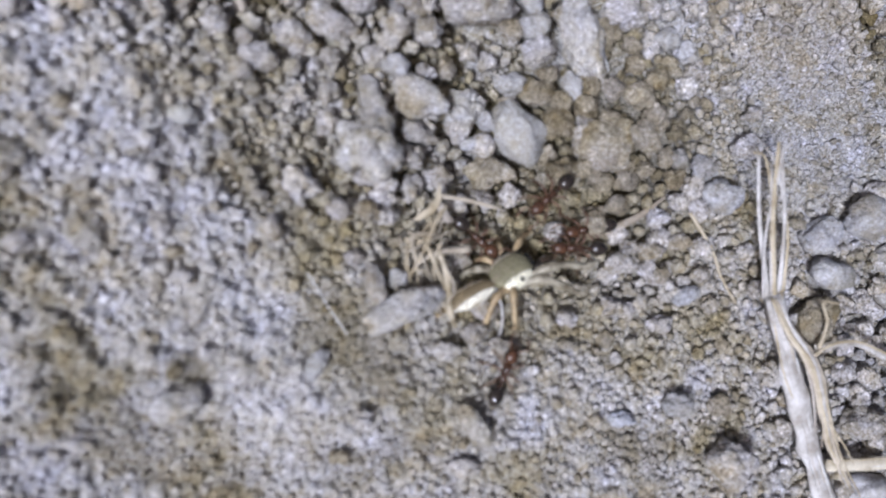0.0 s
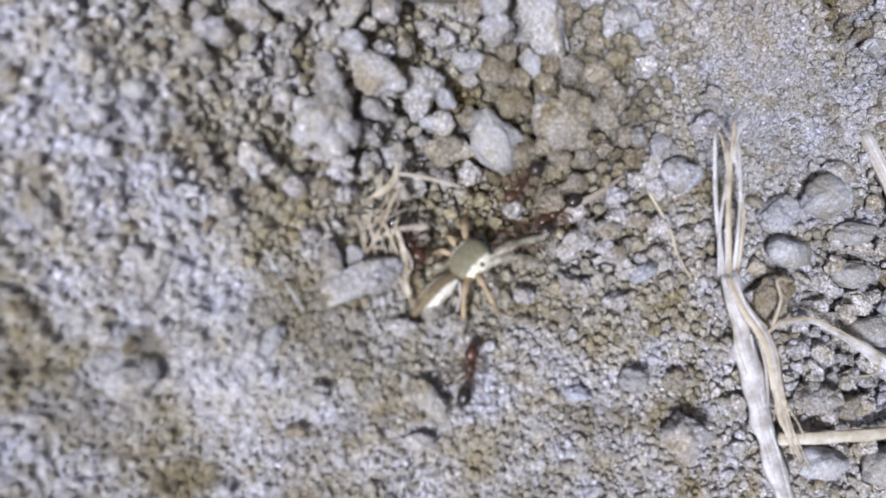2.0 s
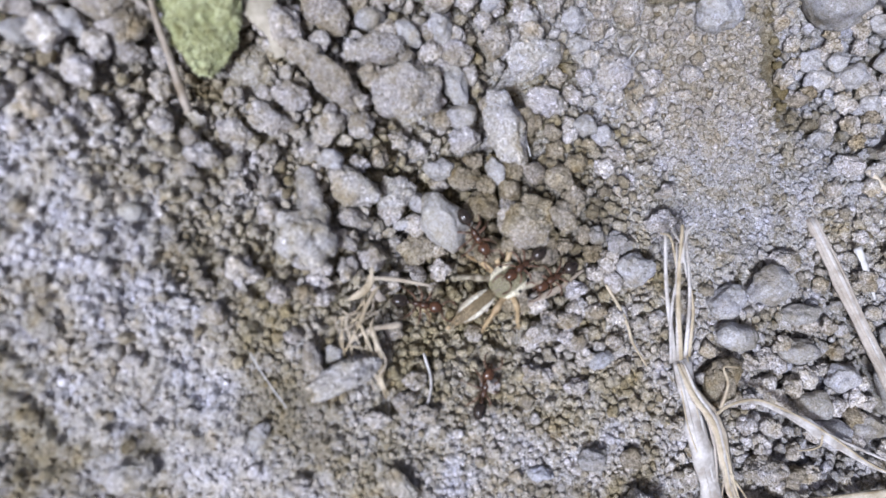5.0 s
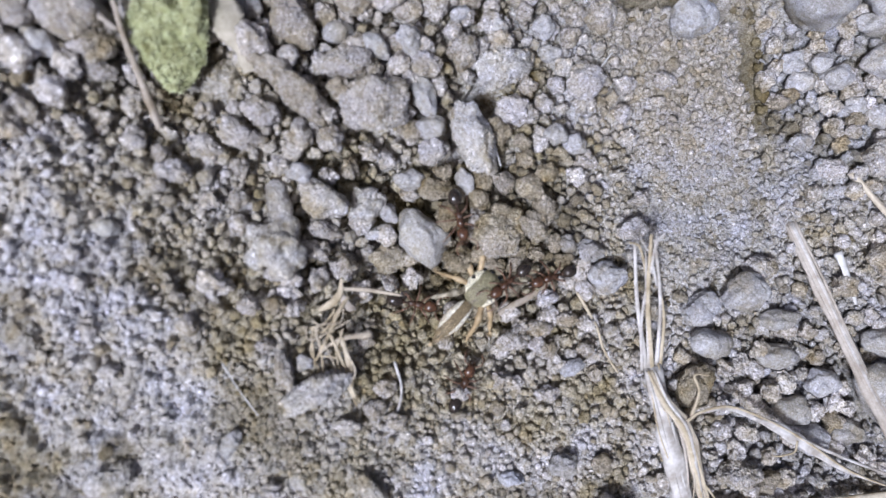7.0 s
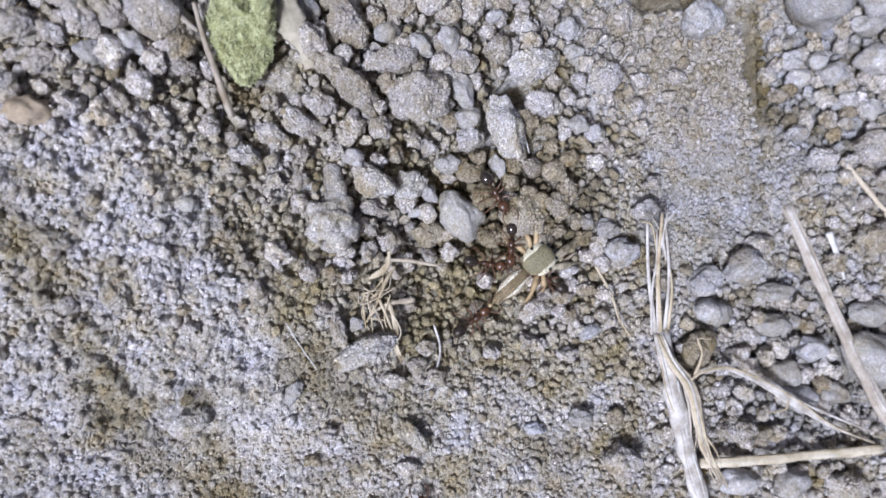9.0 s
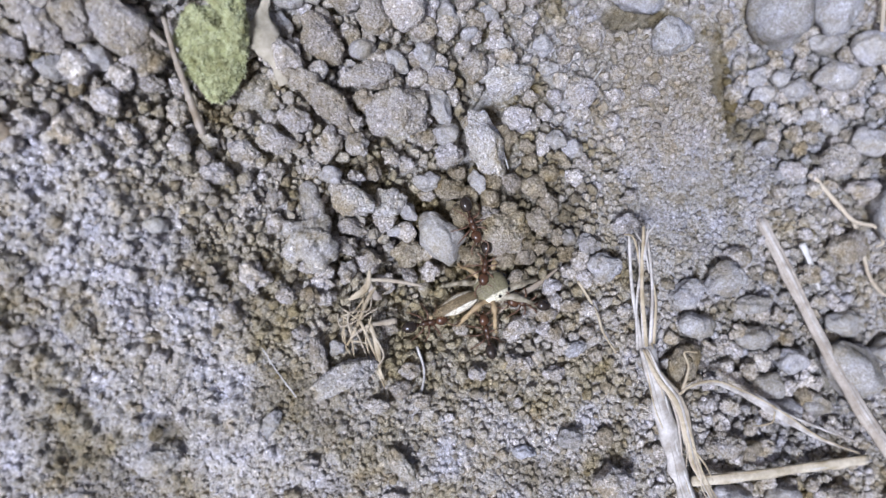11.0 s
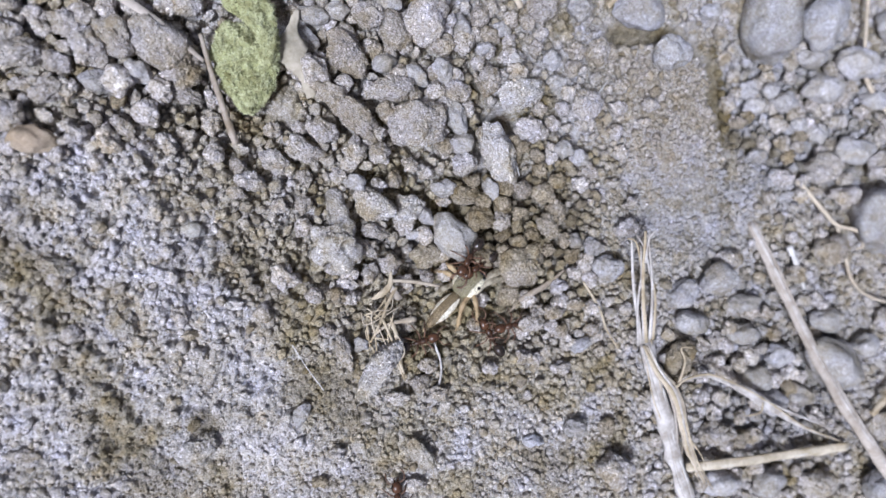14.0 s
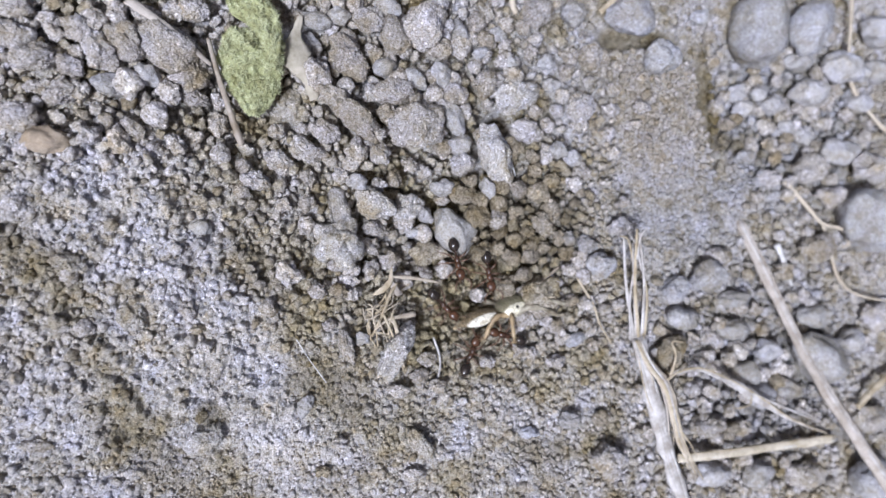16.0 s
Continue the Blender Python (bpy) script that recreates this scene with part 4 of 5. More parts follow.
strand("straw_stalk", "bleached frayed straw stalk with split fibres lying on soil", "straw", straw_pale, (
    ("stem", ((15.43, -6.22, 1.37), (16.58, -9.87, 1.16), (17.63, -13.39, 0.99), (18.63, -16.49, 0.90), (19.91, -19.65, 0.80), (21.27, -23.33, 0.60)), lambda u: 0.6 + 0.26 * math.exp(-((u - 0.34) / 0.05) ** 2) + 0.05 * math.sin(u * 31), 0.55, None),
    ("split_fibre", ((15.13, -6.38, 1.37), (14.01, -2.10, 2.19), (13.39, 1.41, 2.99)), lambda u: taper(u, 0.16, 0.09), 0.6, None),
    ("split_fibre", ((15.20, -6.28, 1.57), (14.41, -2.52, 2.60), (13.94, 0.78, 3.29)), lambda u: taper(u, 0.12, 0.05), 0.6, None),
    ("split_fibre", ((15.39, -6.29, 1.57), (14.39, -2.10, 2.80), (14.07, 1.79, 3.70)), lambda u: taper(u, 0.16, 0.1), 0.6, straw_yellow),
    ("split_fibre", ((15.76, -6.30, 1.46), (15.39, -2.11, 2.44), (14.38, 1.52, 3.51)), lambda u: taper(u, 0.15, 0.09), 0.6, None),
    ("split_fibre", ((14.83, -6.46, 1.37), (14.25, -2.94, 2.39), (14.38, 1.91, 3.81)), lambda u: taper(u, 0.12, 0.04), 0.6, None),
    ("split_fibre", ((16.02, -6.41, 1.36), (15.75, -2.96, 2.24), (14.50, 0.39, 3.00)), lambda u: taper(u, 0.14, 0.04), 0.6, straw_yellow),
    ("tip_shred", ((14.25, -0.86, 2.90), (13.63, 0.99, 3.19), (13.02, 1.28, 2.98)), lambda u: taper(u, 0.09, 0.04), 0.5, straw_yellow),
    ("tip_shred", ((14.29, -0.45, 3.30), (14.41, 1.18, 3.60), (14.85, 1.88, 3.82)), lambda u: taper(u, 0.1, 0.05), 0.5, straw_pale),
    ("tip_shred", ((14.83, -1.27, 3.02), (14.24, 0.37, 3.40), (13.58, 1.60, 3.29)), lambda u: taper(u, 0.08, 0.04), 0.5, straw_pale),
    ("leaf_sheath", ((15.16, -6.43, 1.77), (16.08, -8.26, 1.96), (17.61, -10.04, 1.84), (18.50, -12.48, 1.57), (19.38, -14.76, 1.19), (20.86, -17.05, 0.80)), lambda u: 0.14 + 0.32 * math.sin(math.pi * min(u * 1.05, 1)) ** 0.9, 0.22, root_tan),
    ("sheath_strip", [(a - 0.16, b - 0.05, c + 0.12) for a, b, c in ((15.16, -6.43, 1.77), (16.08, -8.26, 1.96), (17.61, -10.04, 1.84), (18.50, -12.48, 1.57), (19.38, -14.76, 1.19), (20.86, -17.05, 0.80))], lambda u: 0.06 + 0.08 * math.sin(math.pi * u), 0.5, straw_yellow),
    ("sheath_strip", [(a + 0.2 - 0.1 * n, b + 0.05, c + 0.14) for n, (a, b, c) in enumerate(((15.16, -6.43, 1.77), (16.08, -8.26, 1.96), (17.61, -10.04, 1.84), (18.50, -12.48, 1.57), (19.38, -14.76, 1.19), (20.86, -17.05, 0.80)))], lambda u: 0.05 + 0.07 * math.sin(math.pi * u), 0.5, straw_pale),
    ("sheath_strip", [(a + 0.16 * n - 0.2, b - 0.1 * n, c + 0.1) for n, (a, b, c) in enumerate(((15.16, -6.43, 1.77), (16.08, -8.26, 1.96), (17.61, -10.04, 1.84), (18.50, -12.48, 1.57), (19.38, -14.76, 1.19), (20.86, -17.05, 0.80)))], lambda u: taper(u, 0.09, 0.04), 0.5, straw_yellow),
    ("sheath_strip", [(a + 0.3 - 0.14 * n, b + 0.08 * n, c + 0.08) for n, (a, b, c) in enumerate(((15.16, -6.43, 1.77), (16.08, -8.26, 1.96), (17.61, -10.04, 1.84), (18.50, -12.48, 1.57), (19.38, -14.76, 1.19), (20.86, -17.05, 0.80)))], lambda u: taper(u, 0.06, 0.03), 0.6, straw_brown),
    ("sheath_shred", ((17.18, -9.82, 1.75), (17.62, -11.54, 1.76), (18.09, -13.77, 1.39)), lambda u: taper(u, 0.16, 0.05), 0.4, straw_brown),
    ("sheath_shred", ((19.0, -13.9, 1.4), (19.6, -15.2, 1.25), (19.75, -16.2, 1.2), (20.1, -16.9, 1.3)), lambda u: taper(u, 0.11, 0.03), 0.5, root_tan),
    ("sheath_shred", ((18.8, -13.2, 1.5), (19.9, -14.6, 1.5), (20.3, -15.6, 1.7)), lambda u: taper(u, 0.09, 0.03), 0.5, straw_yellow),
    ("sheath_shred", ((18.2, -12.0, 1.6), (18.3, -13.4, 1.7), (18.1, -14.5, 1.8)), lambda u: taper(u, 0.08, 0.03), 0.5, root_tan),
    ("side_shoot", ((17.55, -9.47, 1.93), (18.54, -9.00, 1.97), (20.73, -8.94, 1.77), (23.58, -9.98, 1.46), (26.34, -11.42, 1.37), (29.56, -13.26, 1.46), (33.36, -14.64, 1.28)), lambda u: 0.09 + 0.3 * math.exp(-((u - 0.62) / 0.17) ** 2), 0.3, straw_pale),
    ("side_shoot", [(a + 0.1 * math.sin(n * 2), b + 0.2 * math.sin(n * 0.55), c + 0.1) for n, (a, b, c) in enumerate(((17.55, -9.47, 1.93), (18.54, -9.00, 1.97), (20.73, -8.94, 1.77), (23.58, -9.98, 1.46), (26.34, -11.42, 1.37), (29.56, -13.26, 1.46), (33.36, -14.64, 1.28)))], lambda u: taper(u, 0.1, 0.05), 0.6, straw_yellow),
    ("side_shoot", ((22.39, -9.55, 1.63), (24.67, -10.34, 1.43), (26.55, -11.29, 1.44), (29.56, -12.53, 1.49), (33.01, -13.77, 1.35)), lambda u: taper(u, 0.14, 0.07), 0.6, None),
    ("curled_shred", ((25.74, -11.16, 1.44), (25.53, -11.85, 1.47), (24.63, -12.08, 1.43), (23.99, -12.10, 1.35)), lambda u: taper(u, 0.08, 0.04), 0.8, straw_yellow),
    ("curled_shred", ((17.87, -9.32, 1.91), (18.15, -7.67, 2.27), (17.64, -6.61, 2.60), (18.60, -6.63, 2.64)), lambda u: taper(u, 0.11, 0.05), 0.8, straw_yellow)))
cross = ((19.16, -15.76, 0.89), (24.37, -15.62, 0.97), (29.96, -15.40, 0.97), (34.36, -15.24, 0.99))
strand("straw_piece", "short cream-yellow broken straw lying flat on soil", "straw", straw_cream, (
    ("stem", cross, 0.36, 0.6, None),
    ("stem_fibre", [(a, b + 0.2, c + 0.08) for a, b, c in cross], 0.15, 0.6, straw_yellow),
    ("stem_fibre", [(a + 0.3, b - 0.1, c + 0.14) for a, b, c in cross], 0.08, 0.6, thread_white)))
long_stem = ((26.51, 2.97, -0.53), (27.94, -0.74, 0.26), (30.45, -5.91, 0.80), (32.02, -10.85, 2.53), (34.52, -14.94, 3.29), (38.69, -20.64, 3.60))


def ribbons(points, count, spread, lift, seed, mats):
    """Loose lengthwise strips lying on a stem."""
    q = random.Random(seed)
    out = []
    for n in range(count):
        side = q.uniform(-spread, spread)
        r0 = q.uniform(0.05, 0.1)
        pts = [(a + side * 0.8 + q.uniform(-0.06, 0.06), b + side * 0.6 + q.uniform(-0.06, 0.06), c + lift * math.sqrt(max(1 - (side / (spread * 1.3)) ** 2, 0))) for a, b, c in points]
        out.append(("stem_fibre", pts, lambda u, r0=r0: r0 * (1 - 0.3 * u), 0.7, mats[n % len(mats)]))
    return out


strand("straw", "long dry brown straw stem lying across soil", "straw", straw_brown, [
    ("stem", long_stem, lambda u: taper(u, 0.42, 0.58), 0.7, None)] + ribbons(long_stem, 6, 0.34, 0.36, 31, (straw_brown, straw_pale)))
single("straw_chip", "small pale straw chip beside a long stem", "straw", thread_white, ((29.22, 1.04, 0.81), (30.19, -0.74, 0.65), (31.19, -2.45, 0.28)), lambda u: taper(u, 0.34, 0.1), 0.5)
single("dry_root", "thin tan curved dry root lying over pebbles", "root", root_tan, ((37.80, 25.62, 1.20), (37.50, 20.54, 1.17), (37.18, 16.28, 1.07), (38.31, 13.89, 1.00), (41.32, 11.23, 0.98), (46.11, 8.55, 0.90)), lambda u: 0.17 + 0.03 * math.sin(u * 17))
single("dry_root", "thin tan dry root with a curled tip", "root", root_tan, ((30.86, 6.50, 0.08), (32.60, 4.47, 0.49), (34.14, 2.84, 0.76), (35.76, 2.36, 1.18), (36.67, 1.22, 0.98), (36.14, 0.84, 0.77)), lambda u: taper(u, 0.2, 0.1))
single("dry_root", "thin pale forked dry root on soil", "root", root_tan, ((34.35, 2.77, 0.56), (34.91, 0.73, 0.65), (35.89, -1.93, 0.62), (37.97, -3.26, 0.66), (41.75, -3.94, 0.70)), lambda u: taper(u, 0.17, 0.1))
single("straw_piece", "yellow dry straw fragment on pebbles", "straw", straw_yellow, ((37.30, -12.91, 0.79), (38.94, -11.44, 0.89), (42.58, -9.15, 0.90)), 0.3, 0.6)
single("dry_grass", "pale flat dry grass blade resting on clods", "straw", straw_brown, ((-20.37, 15.40, 1.63), (-18.21, 13.92, 1.98), (-16.39, 12.57, 1.75), (-15.42, 11.87, 1.25)), lambda u: 0.32 - 0.22 * u, 0.4)
single("twig", "grey-brown thin dry twig leaning on soil", "twig", twig_grey, ((-15.63, 13.48, 1.63), (-15.03, 11.38, 1.31), (-14.22, 9.10, 0.37), (-13.48, 7.08, -0.20)), lambda u: 0.13 + 0.1 * u, 0.8)
single("rootlet", "thin pale curved rootlet on soil crumbs", "root", straw_yellow, ((10.91, -1.75, 0.47), (12.02, -3.80, 0.83), (12.56, -5.29, 0.85), (13.60, -6.73, 0.67)), lambda u: taper(u, 0.1, 0.06))
single("bark_shred", "brown fibrous root shred on soil crumbs", "root", twig_grey, ((9.52, -0.90, 0.27), (7.92, -2.08, 0.18), (6.41, -2.91, -0.03), (5.44, -3.96, -0.44)), lambda u: 0.07 + 0.13 * math.sin(math.pi * u), 0.6)
single("thread", "fine white thread lying on soil crumbs", "thread", thread_white, ((-9.90, -5.77, 0.41), (-8.94, -7.28, 0.53), (-7.88, -8.75, 0.46)), 0.035)
single("curved_fibre", "thin pale curved plant fibre on crumbs", "plant fibre", straw_pale, ((-0.20, -5.96, -0.34), (0.21, -7.54, -0.03), (-0.20, -9.04, 0.39), (-1.05, -9.76, 0.52)), lambda u: taper(u, 0.09, 0.05))
single("hair", "fine pale hair-like fibre on soil", "plant fibre", thread_white, ((12.79, 13.05, 0.95), (12.07, 12.10, 0.99), (11.75, 11.45, 0.88)), 0.05)
single("hair", "fine pale hair-like fibre on a clod", "plant fibre", thread_white, ((5.49, 6.83, 0.75), (5.90, 5.76, 0.49)), 0.04)
single("straw_chip", "short pale straw chip on soil", "straw", straw_yellow, ((13.02, 18.81, 0.71), (14.10, 19.78, 0.85), (14.94, 20.56, 0.73)), 0.22, 0.5)
single("bark_chip", "small reddish bark chip on soil", "bark", root_tan, ((5.61, 19.33, 0.71), (5.73, 18.48, 0.73), (6.08, 17.99, 0.54)), 0.24, 0.5)
single("leaf_stalk", "dry tan withered leaf stalk beside a green leaf", "leaf", leaf_stem, ((-9.76, 15.96, 0.8), (-10.1, 14.3, 0.6), (-9.9, 12.9, 0.7), (-9.2, 11.6, 0.6), (-8.7, 10.4, 0.3)), lambda u: 0.08 + 0.72 * math.exp(-((u - 0.42) / 0.24) ** 2) + 0.3 * u + 0.05 * math.sin(u * 23), 0.3)

tuft_runs = [
    ("leaflet", ((-3.44, -1.03, 0.47), (-3.55, -2.04, 0.45), (-4.23, -2.67, 0.29), (-4.67, -2.90, 0.08)), lambda u: 0.06 + 0.16 * math.sin(math.pi * u), 0.3, straw_yellow),
    ("fibre", ((-3.55, -1.65, 0.46), (-1.85, -1.73, 0.11), (0.19, -2.06, -0.30)), lambda u: 0.08 + 0.05 * math.sin(math.pi * u), 0.6, root_tan),
    ("fibre", ((-3.03, -2.05, 0.26), (-3.69, -3.21, 0.52), (-4.12, -4.37, 0.51), (-4.80, -5.75, 0.40)), lambda u: taper(u, 0.13, 0.08), 0.7, None),
    ("fibre", ((-4.96, -3.80, -0.01), (-4.98, -4.95, 0.31), (-4.81, -6.07, 0.25)), 0.06, 0.8, None),
    ("fibre", ((-4.59, -5.29, 0.50), (-3.55, -4.58, 0.45), (-1.61, -4.28, -0.02)), lambda u: taper(u, 0.06, 0.18), 0.6, root_tan),
    ("fibre", ((-4.05, -4.18, 0.57), (-3.25, -5.94, 0.55), (-2.49, -7.93, 0.36)), lambda u: taper(u, 0.1, 0.06), 0.7, None),
    ("leaflet", ((-3.47, -4.07, 0.47), (-2.93, -5.95, 0.52), (-2.68, -7.84, 0.35)), lambda u: 0.05 + 0.12 * math.sin(math.pi * u), 0.35, None),
    ("fibre", ((-4.65, -5.45, 0.43), (-3.95, -5.54, 0.46), (-3.36, -5.72, 0.32)), 0.05, 0.8, None),
    ("fibre", ((-5.14, -4.37, 0.07), (-4.40, -4.07, 0.32), (-3.31, -3.42, 0.27)), 0.05, 0.8, None),
    ("leaflet", ((-3.55, -1.85, 0.45), (-3.01, -2.64, 0.17), (-2.54, -2.84, -0.08)), lambda u: 0.1 + 0.16 * math.sin(math.pi * u), 0.4, straw_brown),
    ("fibre", ((-3.74, -2.82, 0.40), (-4.39, -3.68, 0.28), (-5.07, -3.91, 0.11)), 0.06, 0.8, None)]
q = random.Random(21)
for n in range(9):
    pts = [(a + q.uniform(-0.7, 0.5), b + q.uniform(-0.6, 0.6), c + q.uniform(-0.15, 0.35)) for a, b, c in tuft_runs[q.choice((2, 3, 5, 6, 8, 10))][1]]
    tuft_runs.append(("fibre", pts, 0.03 + 0.03 * q.random(), 0.8, (straw_yellow, root_tan)[n % 2]))
strand("fibre_tuft", "tangled tuft of dry yellow root fibres on crumbs", "plant fibres", straw_yellow, tuft_runs)


# ---- mealy green leaf ----
def green_leaf():
    ribs = (("blade", ((-13.9, 19.39, 0.9), (-13.5, 16.7, 1.8), (-12.5, 15.4, 2.2), (-11.8, 14.2, 2.1), (-11.5, 13.0, 1.9), (-11.54, 11.9, 1.4)), lambda u: 1.15 + 0.2 * math.sin(u * 6) - 0.5 * u),
            ("blade_lobe", ((-14.3, 14.5, 1.2), (-13.63, 13.4, 1.42), (-12.95, 11.96, 1.46), (-12.74, 10.59, 0.83), (-12.70, 9.23, -0.07)), lambda u: 0.15 + 1.8 * math.sin(math.pi * min(u * 0.97 + 0.02, 1)) ** 0.72 * (1.0 - 0.08 * u)))
    x, y, z = ribs[1][1][2]
    ob = thing("green_leaf", x, y, z, "crumpled mealy pale green folded leaf lying on soil", "leaf")
    r = random.Random(5)
    for name, pts, width in ribs:
        line = curve_points([(a - x, b - y, c - z) for a, b, c in pts], 12)
        bm = bmesh.new()
        rows = []
        for k, c in enumerate(line):
            u = k / (len(line) - 1)
            half = max(width(u), 0.08)
            ahead = (line[min(k + 1, len(line) - 1)] - line[max(k - 1, 0)]).normalized()
            side = Vector((-ahead.y, ahead.x, 0)).normalized()
            row = []
            for s in range(-12, 13):
                w = s / 12
                n1 = noise.noise(Vector((w * 1.7, u * 6, 3.1)))
                n2 = noise.noise(Vector((w * 6, u * 18, 8.2)))
                row.append(c + side * (w * half * (1 + 0.22 * noise.noise(Vector((s > 0, u * 9, 1))))) + Vector((0, 0, -0.55 * w * w + 0.5 * n1 + 0.22 * n2)))
            rows.append(row)
        top = [[bm.verts.new(p * MM) for p in row] for row in rows]
        low = [[bm.verts.new((p - Vector((0, 0, 0.16))) * MM) for p in row] for row in rows]
        for a in range(len(rows) - 1):
            for s in range(24):
                bm.faces.new((top[a][s], top[a][s + 1], top[a + 1][s + 1], top[a + 1][s]))
                bm.faces.new((low[a + 1][s], low[a + 1][s + 1], low[a][s + 1], low[a][s]))
            for s in (0, 24):
                bm.faces.new((top[a][s], top[a + 1][s], low[a + 1][s], low[a][s]))
        for a in (0, len(rows) - 1):
            for s in range(24):
                bm.faces.new((top[a][s], top[a][s + 1], low[a][s + 1], low[a][s]))
        bmesh.ops.recalc_face_normals(bm, faces=bm.faces)
        blade = part(name, bm, leaf_green, ob)
        # mealy hairs standing on the blade
        bm = bmesh.new()
        for _ in range(4200):
            a, s = r.randrange(2, len(rows)), r.randrange(25)
            p = rows[a][s] + Vector((r.uniform(-0.08, 0.08), r.uniform(-0.1, 0.1), 0))
            d = Vector((r.gauss(0, 0.8), r.gauss(0, 0.8), 0.7)).normalized() * r.uniform(0.1, 0.3)
            side = d.cross(Vector((r.gauss(0, 1), r.gauss(0, 1), r.gauss(0, 1)))).normalized() * r.uniform(0.025, 0.05)
            other = d.cross(side).normalized() * side.length
            base = [bm.verts.new((p + q) * MM) for q in (side, other - side * 0.5, -other - side * 0.5)]
            tip = bm.verts.new((p + d) * MM)
            for i in range(3):
                bm.faces.new((base[i], base[(i + 1) % 3], tip))
        part("leaf_hairs", bm, leaf_tuft, blade, "pale mealy hairs")
    return ob


green_leaf()


# ---- ants ----
def leg_line(bm, points, r0, r1, rough=0.05):
    tube(bm, points, lambda u: taper(u, r0, r1), 1.0, 6, 4, rough)


def ant(label):
    """Worker ant about 3.3 mm long, head towards +x, standing on z = 0 when its body is 0.7 up."""
    ob = thing("ant", 0, 0, 0, label, "ant", "ants round the spider")
    bm = bmesh.new()
    ball(bm, (1.12, 0, 0.06), (0.42, 0.36, 0.3), None, 3, lambda p: Vector((p.x, p.y * (1 - 0.18 * p.x), p.z)))
    part("head", bm, ant_red, ob, "glossy reddish brown head")
    for s in (1, -1):
        bm = bmesh.new()
        ball(bm, (1.2, 0.31 * s, 0.16), (0.07, 0.05, 0.07), None, 2)
        part("eye", bm, eye_black, ob, "small black eye")
        bm = bmesh.new()
        leg_line(bm, ((1.45, 0.1 * s, 0.0), (1.62, 0.14 * s, -0.03), (1.72, 0.03 * s, -0.05)), 0.07, 0.025)
        part("mandible", bm, ant_red, ob)
        bm = bmesh.new()
        leg_line(bm, ((0, 0, 0), (0.22, 0.34 * s, 0.2), (0.58, 0.44 * s, 0.06), (0.85, 0.34 * s, -0.12)), 0.035, 0.045)
        part("antenna", bm, ant_leg, ob).location = Vector((1.4, 0.16 * s, 0.14)) * MM
    bm = bmesh.new()
    ball(bm, (0.42, 0, 0.06), (0.34, 0.23, 0.25), None, 3)
    ball(bm, (0.02, 0, 0.03), (0.36, 0.19, 0.21), None, 3)
    part("thorax", bm, ant_red, ob)
    bm = bmesh.new()
    ball(bm, (-0.38, 0, 0.05), (0.1, 0.1, 0.16), None, 2)
    ball(bm, (-0.56, 0, 0.04), (0.11, 0.13, 0.16), None, 2)
    part("waist", bm, ant_red, ob)
    bm = bmesh.new()
    ball(bm, (-1.08, 0, 0.04), (0.52, 0.4, 0.37), None, 3, lambda p: Vector((p.x, p.y * (1 + 0.12 * p.x), p.z)))
    part("gaster", bm, ant_black, ob, "glossy black rounded gaster")
    for s in (1, -1):
        for a, out in ((0.5, 55), (0.22, 95), (-0.05, 135)):
            c, d = math.cos(radians(out)), math.sin(radians(out)) * s
            bm = bmesh.new()
            leg_line(bm, ((0, 0, 0), (0.45 * c, 0.5 * d, 0.3), (0.95 * c, 0.95 * d, -0.22), (1.3 * c, 1.2 * d, -0.64)), 0.065, 0.025)
            part("leg", bm, ant_leg, ob).location = Vector((a, 0.14 * s, -0.08)) * MM
    return ob


# the last one wanders by itself
ANT_LABEL = "glossy reddish brown ant with black gaster tugging the spider"
ants = [ant(ANT_LABEL)]
for _ in range(5):
    ants.append(copy_thing(ants[0], pose(0, 0, 0)))
tagged(ants[5], "glossy reddish brown ant walking alone over soil", "ant", "ants round the spider")


